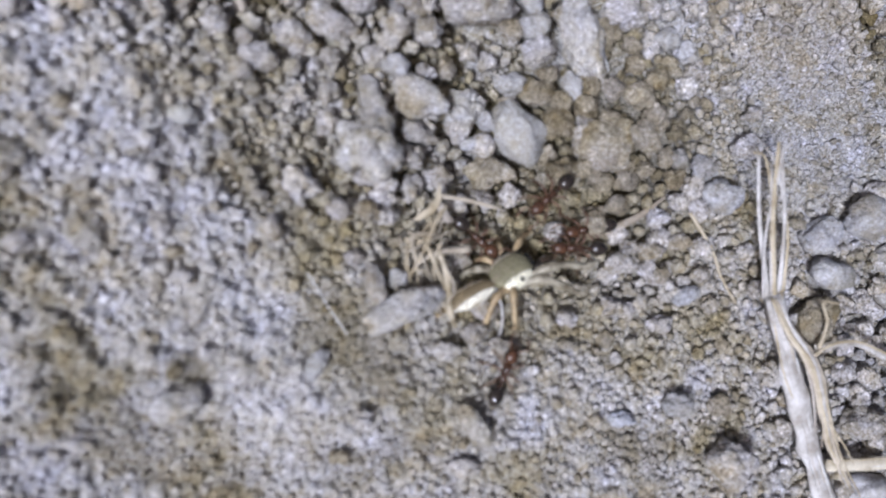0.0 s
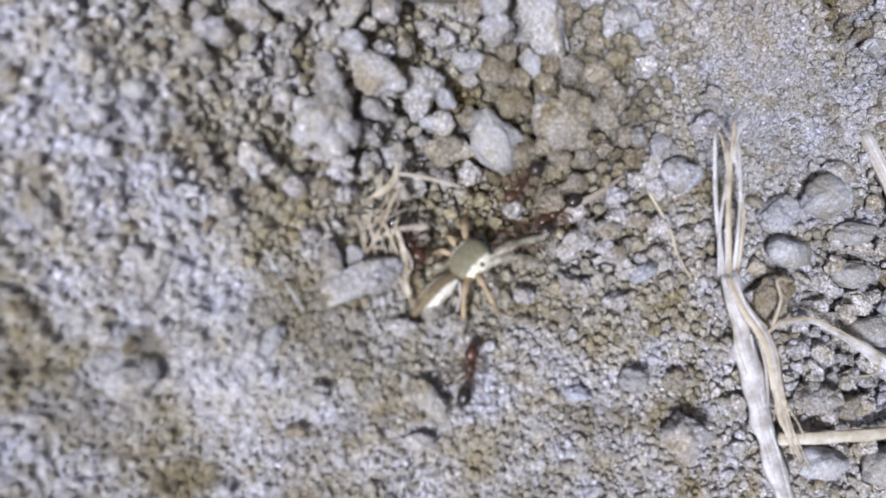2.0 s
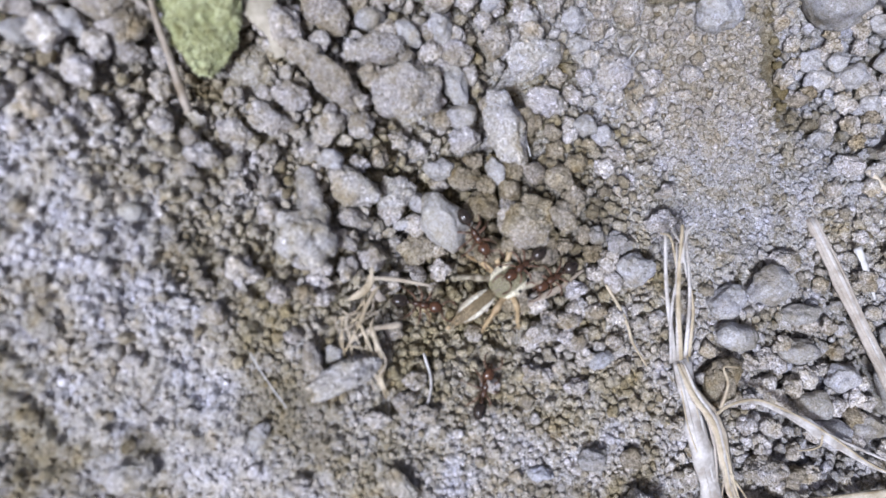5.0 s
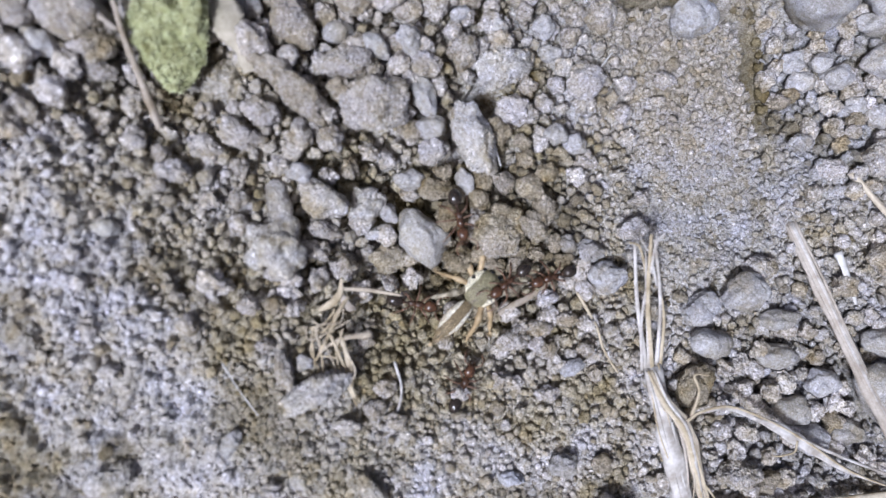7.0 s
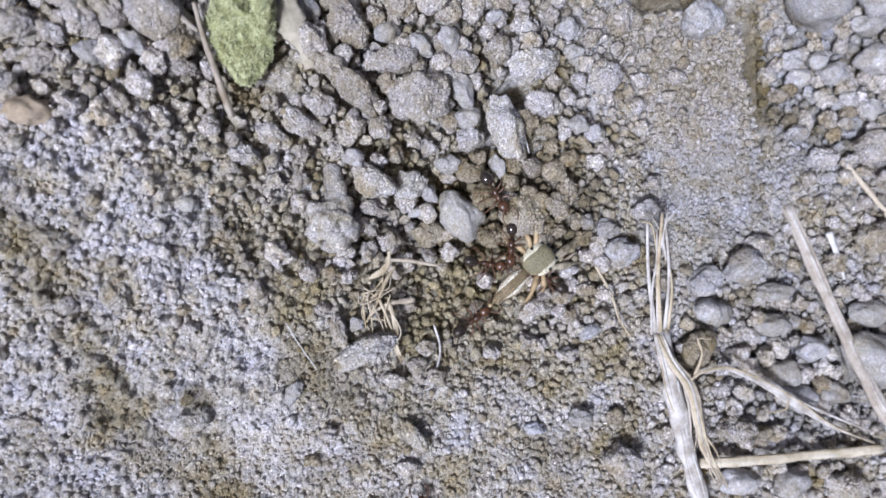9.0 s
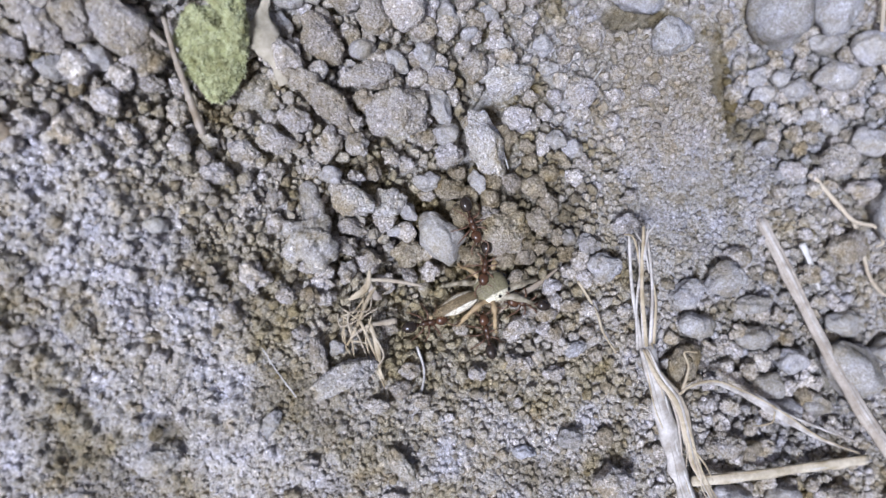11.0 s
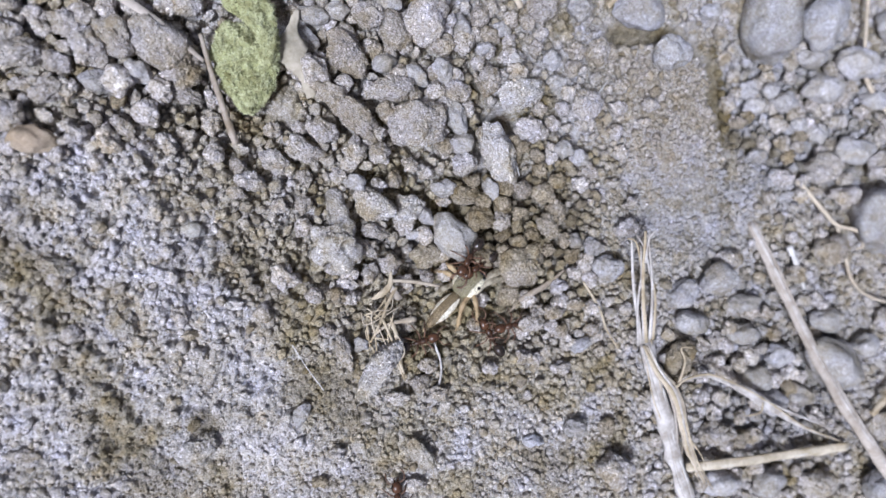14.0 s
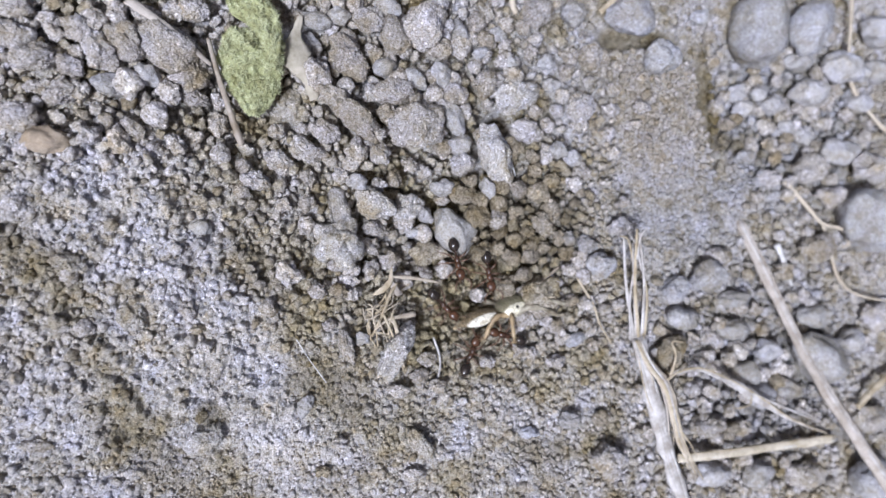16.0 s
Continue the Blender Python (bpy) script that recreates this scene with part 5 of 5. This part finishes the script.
# ---- the striped spider that the ants hold ----
def spider_body():
    """Waist at the origin, head towards +x; abdomen 3.4 mm, front body 1.9 mm."""
    ob = thing("spider", 0, 0, 0, "brown spider with cream side stripes, held by ants", "spider")
    bm = bmesh.new()

    def spindle(p):
        w = (1 - 0.72 * max(-p.x, 0) ** 1.5) * (0.92 + 0.08 * p.x)
        return Vector((p.x, p.y * w, p.z * w))
    ball(bm, (-1.62, 0, 0.05), (1.72, 0.67, 0.58), None, 4, spindle)
    rear = part("abdomen", bm, hide_rear, ob, "tapered brown abdomen with cream stripes")
    hairs(rear, (-1.62, 0, 0.05), (1.6, 0.64, 0.56), 420, 0.22, leg_amber, 3, "short golden brown hairs")
    bm = bmesh.new()
    ball(bm, (-3.45, 0, 0.02), (0.16, 0.14, 0.12), None, 2)
    part("spinnerets", bm, leg_amber, ob)
    bm = bmesh.new()

    def shield(p):
        q = Vector((abs(p.x) ** 0.92 * (1 if p.x > 0 else -1), abs(p.y) ** 0.95 * (1 if p.y > 0 else -1), p.z))
        return Vector((q.x, q.y * (0.93 + 0.07 * q.x), q.z * (0.92 + 0.12 * q.x)))
    ball(bm, (1.08, 0, 0.14), (1.2, 1.15, 0.8), None, 4, shield)
    front = part("front_body", bm, hide_front, ob, "dark olive front body with cream margins")
    hairs(front, (1.08, 0, 0.14), (1.2, 1.15, 0.82), 520, 0.22, twig_grey, 4, "short grey-brown hairs")
    for x, y, z, r in ((2.16, 0.26, 0.36, 0.22), (2.16, -0.26, 0.36, 0.22), (1.98, 0.7, 0.42, 0.14), (1.98, -0.7, 0.42, 0.14), (1.15, 0.93, 0.6, 0.11), (1.15, -0.93, 0.6, 0.11)):
        one = bmesh.new()
        ball(one, (x, y, z), (r, r, r), None, 2)
        part("eye", one, eye_black, ob, "shiny black eye")
    for s in (1, -1):
        bm = bmesh.new()
        ball(bm, (1.85, 0.22 * s, -0.22), (0.26, 0.19, 0.34), None, 3)
        part("jaw", bm, leg_amber, ob)
        bm = bmesh.new()
        leg_line(bm, ((1.7, 0.4 * s, -0.12), (2.15, 0.5 * s, 0.14), (2.5, 0.32 * s, -0.12)), 0.13, 0.11)
        part("palp", bm, straw_pale, ob, "pale hairy palp")
    return ob


def hairs(owner, centre, size, count, length, material, seed, label):
    """Short hairs lying back over an egg-shaped body."""
    r = random.Random(seed)
    bm = bmesh.new()
    for _ in range(count):
        n = Vector((r.gauss(0, 1), r.gauss(0, 1), abs(r.gauss(0, 0.9)))).normalized()
        p = Vector((centre[0] + n.x * size[0] * 0.93, centre[1] + n.y * size[1] * 0.93 * (1 - 0.3 * max(-n.x, 0)), centre[2] + n.z * size[2] * 0.93))
        d = (n * 0.7 + Vector((-0.8, r.uniform(-0.3, 0.3), 0))).normalized() * r.uniform(0.6, 1.2) * length
        side = d.cross(n).normalized() * 0.016
        base = [bm.verts.new((p + q) * MM) for q in (side, -side, n * 0.02)]
        tip = bm.verts.new((p + d) * MM)
        for i in range(3):
            bm.faces.new((base[i], base[(i + 1) % 3], tip))
    return part("hairs", bm, material, owner, label)


def spider_leg(owner, base, reach, material, thick):
    """One leg from its hip: thigh, shin and foot in one bent line, with swollen joints and a few bristles."""
    bm = bmesh.new()
    x, y, z = reach
    pts = ((0, 0, 0), (x * 0.3, y * 0.3, 0.45 + z * 0.2), (x * 0.58, y * 0.58, 0.4 + z * 0.5), (x * 0.85, y * 0.85, -0.1 + z * 0.8), (x, y, z))
    tube(bm, pts, lambda u: 1.02 * thick * (1 - 0.72 * u) * (1 + 0.2 * math.cos(u * 19)), 1.0, 8, 6, 0.08, x)
    r = random.Random(int(1000 * (x + 3 * y)))
    line = curve_points(pts, 6)
    for k in range(90):
        p = line[r.randrange(4, len(line))]
        d = Vector((r.gauss(0, 1), r.gauss(0, 1), r.gauss(0, 0.8))).normalized()
        tube(bm, (p, p + d * 0.16, p + d * r.uniform(0.24, 0.4)), lambda u: taper(u, 0.018, 0.006), 1.0, 3, 1, 0.0)
    ob = part("leg", bm, material, owner)
    ob.location = Vector(base) * MM
    return ob


spider = spider_body()
leg_grey = fibre("leg_grey", (0.40, 0.36, 0.27), (0.13, 0.105, 0.065), 2000, 0.5)
LEGS = []
for base, reach, mat, thick in (
        ((1.45, 0.62, 0), (2.1, 2.3, -0.4), leg_amber, 0.23), ((1.45, -0.62, 0), (3.8, -0.6, -0.5), leg_grey, 0.33),
        ((1.1, 0.72, 0), (0.6, 2.3, -0.6), leg_amber, 0.22), ((1.1, -0.72, 0), (3.1, -1.5, -0.8), leg_grey, 0.3),
        ((0.75, 0.72, 0), (-0.7, 2.0, -0.8), leg_amber, 0.21), ((0.75, -0.72, 0), (-0.8, -1.9, -0.9), leg_amber, 0.22),
        ((0.42, 0.6, 0), (-1.9, 1.5, -0.8), leg_grey, 0.25), ((0.42, -0.6, 0), (-2.3, -0.95, -0.9), leg_amber, 0.24)):
    LEGS.append((spider_leg(spider, base, reach, mat, thick), base))


# ---- what moves ----
def motions():
    walk(spider, [(0, pose(-0.00029, -0.00603, 0.00003, -38, 0, 30)), (0.5, pose(-0.00036, -0.00627, 0.00009, -38, 0, 36)), (1, pose(-0.00068, -0.00620, 0.00008, -38, 0, 38)), (1.5, pose(-0.00050, -0.00630, 0.00010, -38, 0, 36)), (2, pose(-0.00010, -0.00677, 0.00022, -38, 0, 44)), (2.5, pose(-0.00031, -0.00605, 0.00003, -38, 0, 44)), (3, pose(-0.00017, -0.00505, -0.00019, -38, 0, 46)), (3.5, pose(0.00079, -0.00435, -0.00031, -38, 0, 41)), (4, pose(0.00337, -0.00239, -0.00023, -20, 0, 38)), (6.5, pose(0.00406, -0.00231, -0.00012, -4, 0, 42)), (7, pose(0.00427, -0.00240, -0.00008, -4, 0, 47)), (7.5, pose(0.00521, -0.00184, 0.00009, -4, 0, 41)), (8, pose(0.00595, -0.00246, 0.00023, -4, 0, 39)), (8.5, pose(0.00625, -0.00218, 0.00028, -4, 0, 44)), (11, pose(0.00384, -0.00267, -0.00015, -22, 0, 25)), (11.5, pose(0.00340, -0.00268, -0.00022, -22, 0, 19)), (12, pose(0.00230, -0.00316, -0.00035, -22, 0, 39)), (12.5, pose(0.00272, -0.00287, -0.00031, -22, 0, 41)), (13, pose(0.00276, -0.00327, -0.00028, -24, 0, 24)), (13.5, pose(0.00224, -0.00346, -0.00032, -16, 0, 23)), (14, pose(0.00157, -0.00264, -0.00046, -26, 0, 45)), (14.5, pose(0.00191, -0.00289, -0.00041, -28, 0, 50)), (15, pose(0.00240, -0.00328, -0.00032, -26, 0, 44)), (15.3, pose(0.00262, -0.00318, -0.00030, -26, 0, 46)), (15.5, pose(0.00322, -0.00220, -0.00026, -50, 0, 85)), (15.7, pose(0.00335, -0.00270, -0.00022, -50, 0, 70)), (15.8, pose(0.00348, -0.00333, -0.00016, -50, 0, 29)), (16, pose(0.00459, -0.00427, 0.00011, -62, 0, 18))])
    for k, rows in enumerate((
            [(0, pose(0.00260, -0.00127, 0.00071, 0, 0, -137)), (0.5, pose(0.00375, -0.00184, 0.00088, 0, 0, -139)), (1, pose(0.00447, -0.00149, 0.00101, 0, 0, -130)), (1.5, pose(0.00519, -0.00002, 0.00122, 0, 0, -117)), (2, pose(0.00335, -0.00176, 0.00081, 0, 0, -133)), (2.5, pose(0.00151, -0.00241, 0.00058, 0, 0, -150)), (3, pose(0.00228, -0.00113, 0.00068, 0, 0, -141)), (3.5, pose(0.00322, -0.00050, 0.00086, 0, 0, -129)), (4, pose(0.00182, -0.00005, 0.00074, 0, 0, -45)), (6.5, pose(0.00330, 0.00248, 0.00132, 0, 0, -76)), (7, pose(0.00315, 0.00267, 0.00134, 0, 0, -76)), (7.5, pose(0.00318, 0.00264, 0.00134, 0, 0, -61)), (8, pose(0.00381, 0.00263, 0.00139, 0, 0, -72)), (8.5, pose(0.00356, 0.00293, 0.00142, 0, 0, -56)), (11, pose(0.00303, 0.00214, 0.00123, 0, 0, -71)), (11.5, pose(0.00317, 0.00159, 0.00115, 0, 0, -92)), (12, pose(0.00212, 0.00211, 0.00115, 0, 0, -103)), (12.5, pose(0.00235, 0.00253, 0.00125, 0, 0, -87)), (13, pose(0.00296, 0.00055, 0.00095, 0, 0, -87)), (13.5, pose(0.00400, 0.00031, 0.00107, 0, 0, -110)), (14, pose(0.00207, -0.00005, 0.00076, 0, 0, -124)), (14.5, pose(0.00105, 0.00105, 0.00087, 0, 0, -97)), (15, pose(0.00149, 0.00111, 0.00091, 0, 0, -92)), (15.5, pose(0.00135, 0.00045, 0.00078, 0, 0, -79)), (16, pose(0.00128, -0.00042, 0.00065, 0, 0, -77))],
            [(0, pose(0.00427, -0.00403, 0.00048, 0, 0, -178)), (0.5, pose(0.00424, -0.00452, 0.00053, 0, 0, -197)), (1, pose(0.00418, -0.00461, 0.00053, 0, 0, -166)), (1.5, pose(0.00440, -0.00396, 0.00049, 0, 0, -155)), (2, pose(0.00386, -0.00466, 0.00049, 0, 0, -155)), (2.5, pose(0.00392, -0.00377, 0.00040, 0, 0, -147)), (3, pose(0.00499, -0.00304, 0.00053, 0, 0, -147)), (3.5, pose(0.00887, -0.00081, 0.00111, 0, 0, -160)), (4, pose(0.00560, -0.00031, 0.00067, 0, 0, -137)), (6.5, pose(0.00564, -0.00131, 0.00063, 0, 0, -154)), (7, pose(0.00650, -0.00110, 0.00078, 0, 0, -141)), (7.5, pose(0.00736, -0.00112, 0.00091, 0, 0, -146)), (8, pose(0.00532, 0.00042, 0.00068, 0, 0, -103)), (8.5, pose(0.00481, -0.00029, 0.00054, 0, 0, -91)), (11, pose(0.00424, -0.00055, 0.00042, 0, 0, -97)), (11.5, pose(0.00297, -0.00046, 0.00023, 0, 0, -68)), (12, pose(0.00200, -0.00141, 0.00003, 0, 0, -86)), (12.5, pose(0.00282, -0.00095, 0.00016, 0, 0, -102)), (13, pose(0.00451, -0.00168, 0.00041, 0, 0, -157)), (13.5, pose(0.00477, -0.00066, 0.00050, 0, 0, -141)), (14, pose(0.00299, -0.00062, 0.00022, 0, 0, -146)), (14.5, pose(0.00278, -0.00043, 0.00020, 0, 0, -115)), (15, pose(0.00304, -0.00156, 0.00016, 0, 0, -104)), (15.5, pose(0.00406, -0.00212, 0.00033, 0, 0, -117)), (16, pose(0.00381, -0.00125, 0.00030, 0, 0, -80))],
            [(0, pose(-0.00120, -0.00359, -0.00045, 0, 0, -39)), (0.5, pose(-0.00213, -0.00388, -0.00033, 0, 0, -46)), (1, pose(-0.00298, -0.00372, -0.00024, 0, 0, -46)), (1.5, pose(-0.00267, -0.00393, -0.00026, 0, 0, -46)), (2, pose(-0.00280, -0.00497, -0.00008, 0, 0, -51)), (2.5, pose(-0.00302, -0.00474, -0.00010, 0, 0, -39)), (3, pose(-0.00274, -0.00350, -0.00030, 0, 0, -32)), (3.5, pose(-0.00130, -0.00361, -0.00044, 0, 0, -29)), (4, pose(-0.00103, -0.00357, -0.00047, 0, 0, -7)), (6.5, pose(0.00059, -0.00248, -0.00058, 0, 0, -14)), (7, pose(0.00086, -0.00255, -0.00056, 0, 0, -10)), (7.5, pose(0.00102, -0.00242, -0.00056, 0, 0, -20)), (8, pose(0.00200, -0.00331, -0.00042, 0, 0, -11)), (8.5, pose(0.00340, -0.00149, -0.00028, 0, 0, -10)), (11, pose(0.00037, -0.00450, -0.00035, 0, 0, 12)), (11.5, pose(-0.00074, -0.00437, -0.00036, 0, 0, 13)), (12, pose(-0.00127, -0.00589, -0.00002, 0, 0, 9)), (12.5, pose(-0.00084, -0.00597, -0.00002, 0, 0, 31)), (13, pose(-0.00141, -0.00568, -0.00006, 0, 0, 29)), (13.5, pose(-0.00133, -0.00539, -0.00013, 0, 0, 26)), (14, pose(-0.00144, -0.00589, -0.00001, 0, 0, 16)), (14.5, pose(-0.00100, -0.00633, 0.00007, 0, 0, 42)), (15, pose(-0.00061, -0.00625, 0.00004, 0, 0, 23)), (15.5, pose(0.00122, -0.00687, 0.00020, 0, 0, 32)), (16, pose(0.00061, -0.00369, -0.00047, 0, 0, -45))],
            [(0, pose(-0.00003, -0.01073, 0.00102, 0, 0, 68)), (0.5, pose(0.00032, -0.01088, 0.00104, 0, 0, 77)), (1, pose(-0.00048, -0.01133, 0.00118, 0, 0, 61)), (1.5, pose(0.00013, -0.01147, 0.00117, 0, 0, 73)), (2, pose(0.00037, -0.01189, 0.00122, 0, 0, 81)), (2.5, pose(0.00057, -0.01200, 0.00122, 0, 0, 82)), (3, pose(0.00193, -0.00889, 0.00052, 0, 0, 72)), (3.5, pose(0.00158, -0.00888, 0.00052, 0, 0, 61)), (4, pose(0.00272, -0.00829, 0.00039, 0, 0, 81)), (6.5, pose(0.00357, -0.00807, 0.00037, 0, 0, 68)), (7, pose(0.00379, -0.00751, 0.00028, 0, 0, 67)), (7.5, pose(0.00256, -0.00903, 0.00055, 0, 0, 61)), (8, pose(0.00386, -0.00736, 0.00025, 0, 0, 69)), (8.5, pose(0.00212, -0.00600, -0.00015, 0, 0, 31)), (11, pose(0.00451, -0.00539, -0.00001, 0, 0, 104)), (11.5, pose(0.00396, -0.00522, -0.00011, 0, 0, 105)), (12, pose(0.00501, -0.00513, 0.00002, 0, 0, 142)), (12.5, pose(0.00500, -0.00445, -0.00006, 0, 0, 149)), (13, pose(0.00455, -0.00467, -0.00010, 0, 0, 141)), (13.5, pose(0.00442, -0.00554, 0.00000, 0, 0, 108)), (14, pose(0.00392, -0.00570, -0.00004, 0, 0, 122)), (14.5, pose(0.00464, -0.00579, 0.00006, 0, 0, 134)), (15, pose(0.00473, -0.00505, -0.00003, 0, 0, 138)), (15.5, pose(0.00451, -0.00549, 0.00000, 0, 0, 126)), (16, pose(0.00243, -0.00733, 0.00016, 0, 0, 68))],
            [(0, pose(0.00516, -0.00288, -0.00005, 0, 0, -167)), (0.5, pose(0.00531, -0.00334, -0.00000, 0, 0, -167)), (1, pose(0.00593, -0.00330, 0.00010, 0, 0, -158)), (1.5, pose(0.00665, -0.00258, 0.00020, 0, 0, -158)), (2, pose(0.00573, -0.00308, 0.00006, 0, 0, -146)), (2.5, pose(0.00571, -0.00230, 0.00003, 0, 0, -142)), (3, pose(0.00791, -0.00072, 0.00040, 0, 0, -111)), (3.5, pose(0.00975, -0.00052, 0.00060, 0, 0, -217)), (4, pose(0.00745, -0.00167, 0.00032, 0, 0, -148)), (6.5, pose(0.00885, -0.00074, 0.00051, 0, 0, -150)), (7, pose(0.00935, -0.00082, 0.00056, 0, 0, -161)), (7.5, pose(0.00975, -0.00141, 0.00059, 0, 0, -158)), (8, pose(0.00851, -0.00149, 0.00046, 0, 0, -157)), (8.5, pose(0.00777, -0.00265, 0.00037, 0, 0, -209)), (11, pose(0.00732, -0.00327, 0.00032, 0, 0, -186)), (11.5, pose(0.00619, -0.00509, 0.00028, 0, 0, -206)), (12, pose(0.00837, -0.00158, 0.00044, 0, 0, -152)), (12.5, pose(0.00665, -0.00297, 0.00021, 0, 0, -173)), (13, pose(0.00703, -0.00279, 0.00026, 0, 0, -154)), (13.5, pose(0.00772, -0.00318, 0.00037, 0, 0, -163)), (14, pose(0.00556, -0.00482, 0.00016, 0, 0, -167)), (14.5, pose(0.00593, -0.00399, 0.00015, 0, 0, -204)), (15, pose(0.00587, -0.00445, 0.00017, 0, 0, -181)), (15.5, pose(0.00642, -0.00642, 0.00044, 0, 0, -195)), (16, pose(0.00525, -0.00599, 0.00026, 0, 0, -196))],
            [(0, pose(0.00109, -0.01955, 0.00074, 0, 0, 111)), (2, pose(0.00279, -0.02113, 0.00071, 0, 0, 101)), (4, pose(0.00246, -0.02100, 0.00071, 0, 0, 110)), (7, pose(0.00020, -0.01639, 0.00102, 0, 0, 109)), (8.5, pose(-0.00041, -0.01836, 0.00081, 0, 0, 105)), (11, pose(-0.00218, -0.01882, 0.00077, 0, 0, 91)), (12.5, pose(-0.00281, -0.01904, 0.00075, 0, 0, 98)), (13.5, pose(-0.00286, -0.01696, 0.00096, 0, 0, 92)), (14, pose(-0.00310, -0.01628, 0.00106, 0, 0, 94)), (14.5, pose(-0.00373, -0.01526, 0.00122, 0, 0, 95)), (15, pose(-0.00336, -0.01611, 0.00108, 0, 0, 92)), (15.5, pose(-0.00327, -0.01850, 0.00078, 0, 0, 102)), (16, pose(-0.00321, -0.02022, 0.00071, 0, 0, 90))])):
        walk(ants[k], rows)
    walk(brown_clod, [(0, pose(0.00583, 0.00185, 0.00016, 0, 0, 20)), (7, pose(0.00583, 0.00185, 0.00016, 0, 0, 20)), (11, pose(0.00554, 0.00155, 0.00009, 0, 0, 20)), (12, pose(0.00513, 0.00150, 0.00003, 0, 0, 20)), (12.5, pose(0.00663, 0.00071, 0.00015, 0, 0, 20)), (13, pose(0.00724, 0.00155, 0.00029, 0, 0, 20)), (13.5, pose(0.00789, 0.00037, 0.00029, 0, 0, 20)), (14, pose(0.00595, -0.00052, -0.00003, 0, 0, 20)), (14.2, pose(0.00678, -0.00162, 0.00007, 0, 0, 20)), (14.5, pose(0.00727, -0.00266, 0.00015, 0, 0, 20)), (15, pose(0.00721, -0.00273, 0.00014, 0, 0, 20)), (15.5, pose(0.00785, -0.00338, 0.00025, 0, 0, 20)), (16, pose(0.00786, -0.00313, 0.00024, 0, 0, 20))])
    walk(pale_pebble, [(0, pose(0.00110, 0.00213, -0.00033, 0, 0, -52)), (2, pose(0.00219, 0.00058, -0.00055, 0, 0, -52)), (4, pose(0.00081, 0.00185, -0.00040, 0, 0, -52)), (7, pose(0.00142, 0.00142, -0.00046, 0, 0, -52)), (8.5, pose(0.00150, 0.00141, -0.00046, 0, 0, -52)), (11, pose(0.00150, 0.00114, -0.00051, 0, 0, -52)), (12.5, pose(0.00134, 0.00132, -0.00048, 0, 0, -52)), (13, pose(0.00134, 0.00164, -0.00042, 0, 0, -52)), (13.5, pose(0.00168, 0.00135, -0.00046, 0, 0, -52)), (14, pose(0.00128, 0.00144, -0.00046, 0, 0, -52)), (14.5, pose(0.00164, 0.00179, -0.00037, 0, 0, -52)), (15, pose(0.00155, 0.00169, -0.00040, 0, 0, -52)), (16, pose(0.00145, 0.00163, -0.00041, 0, 0, -52))])
    walk(flint, [(0, pose(-0.00508, -0.00738, 0.00055, 0, 0, 28)), (4, pose(-0.00486, -0.00696, 0.0005, 0, 0, 28)), (7, pose(-0.00472, -0.00741, 0.00055, 0, 0, 28)), (11, pose(-0.00497, -0.00761, 0.00055, 0, 0, 27)), (12, pose(-0.00529, -0.00801, 0.00055, 0, 0, 36)), (13, pose(-0.00470, -0.00790, 0.00055, 0, 0, 48)), (14, pose(-0.00416, -0.00732, 0.00055, 0, 0, 55)), (15, pose(-0.00432, -0.00735, 0.00055, 0, 0, 62)), (15.3, pose(-0.00427, -0.00739, 0.00055, 0, 0, 62)), (15.5, pose(-0.00234, -0.00681, 0.00055, 0, 0, 30)), (16, pose(-0.00314, -0.00682, 0.00055, 0, 0, 62))])
    for k, one in enumerate(ants):
        for n, limb in enumerate(sorted((c for c in one.children if c.name.startswith(("leg", "antenna"))), key=lambda c: c.name)):
            r = random.Random(100 * k + n)
            x, y, z = limb.location
            walk(limb, [(m * 0.25, pose(x, y, z, r.uniform(-6, 6), r.uniform(-8, 8), r.uniform(-16, 16))) for m in range(65)])
    for k, (leg, base) in enumerate(LEGS):
        r = random.Random(40 + k)
        rows = []
        for n in range(33):
            rows.append((n * 0.5, pose(base[0] * MM, base[1] * MM, base[2] * MM, r.uniform(-7, 7), r.uniform(-7, 7), r.uniform(-13, 13))))
        walk(leg, rows)


motions()
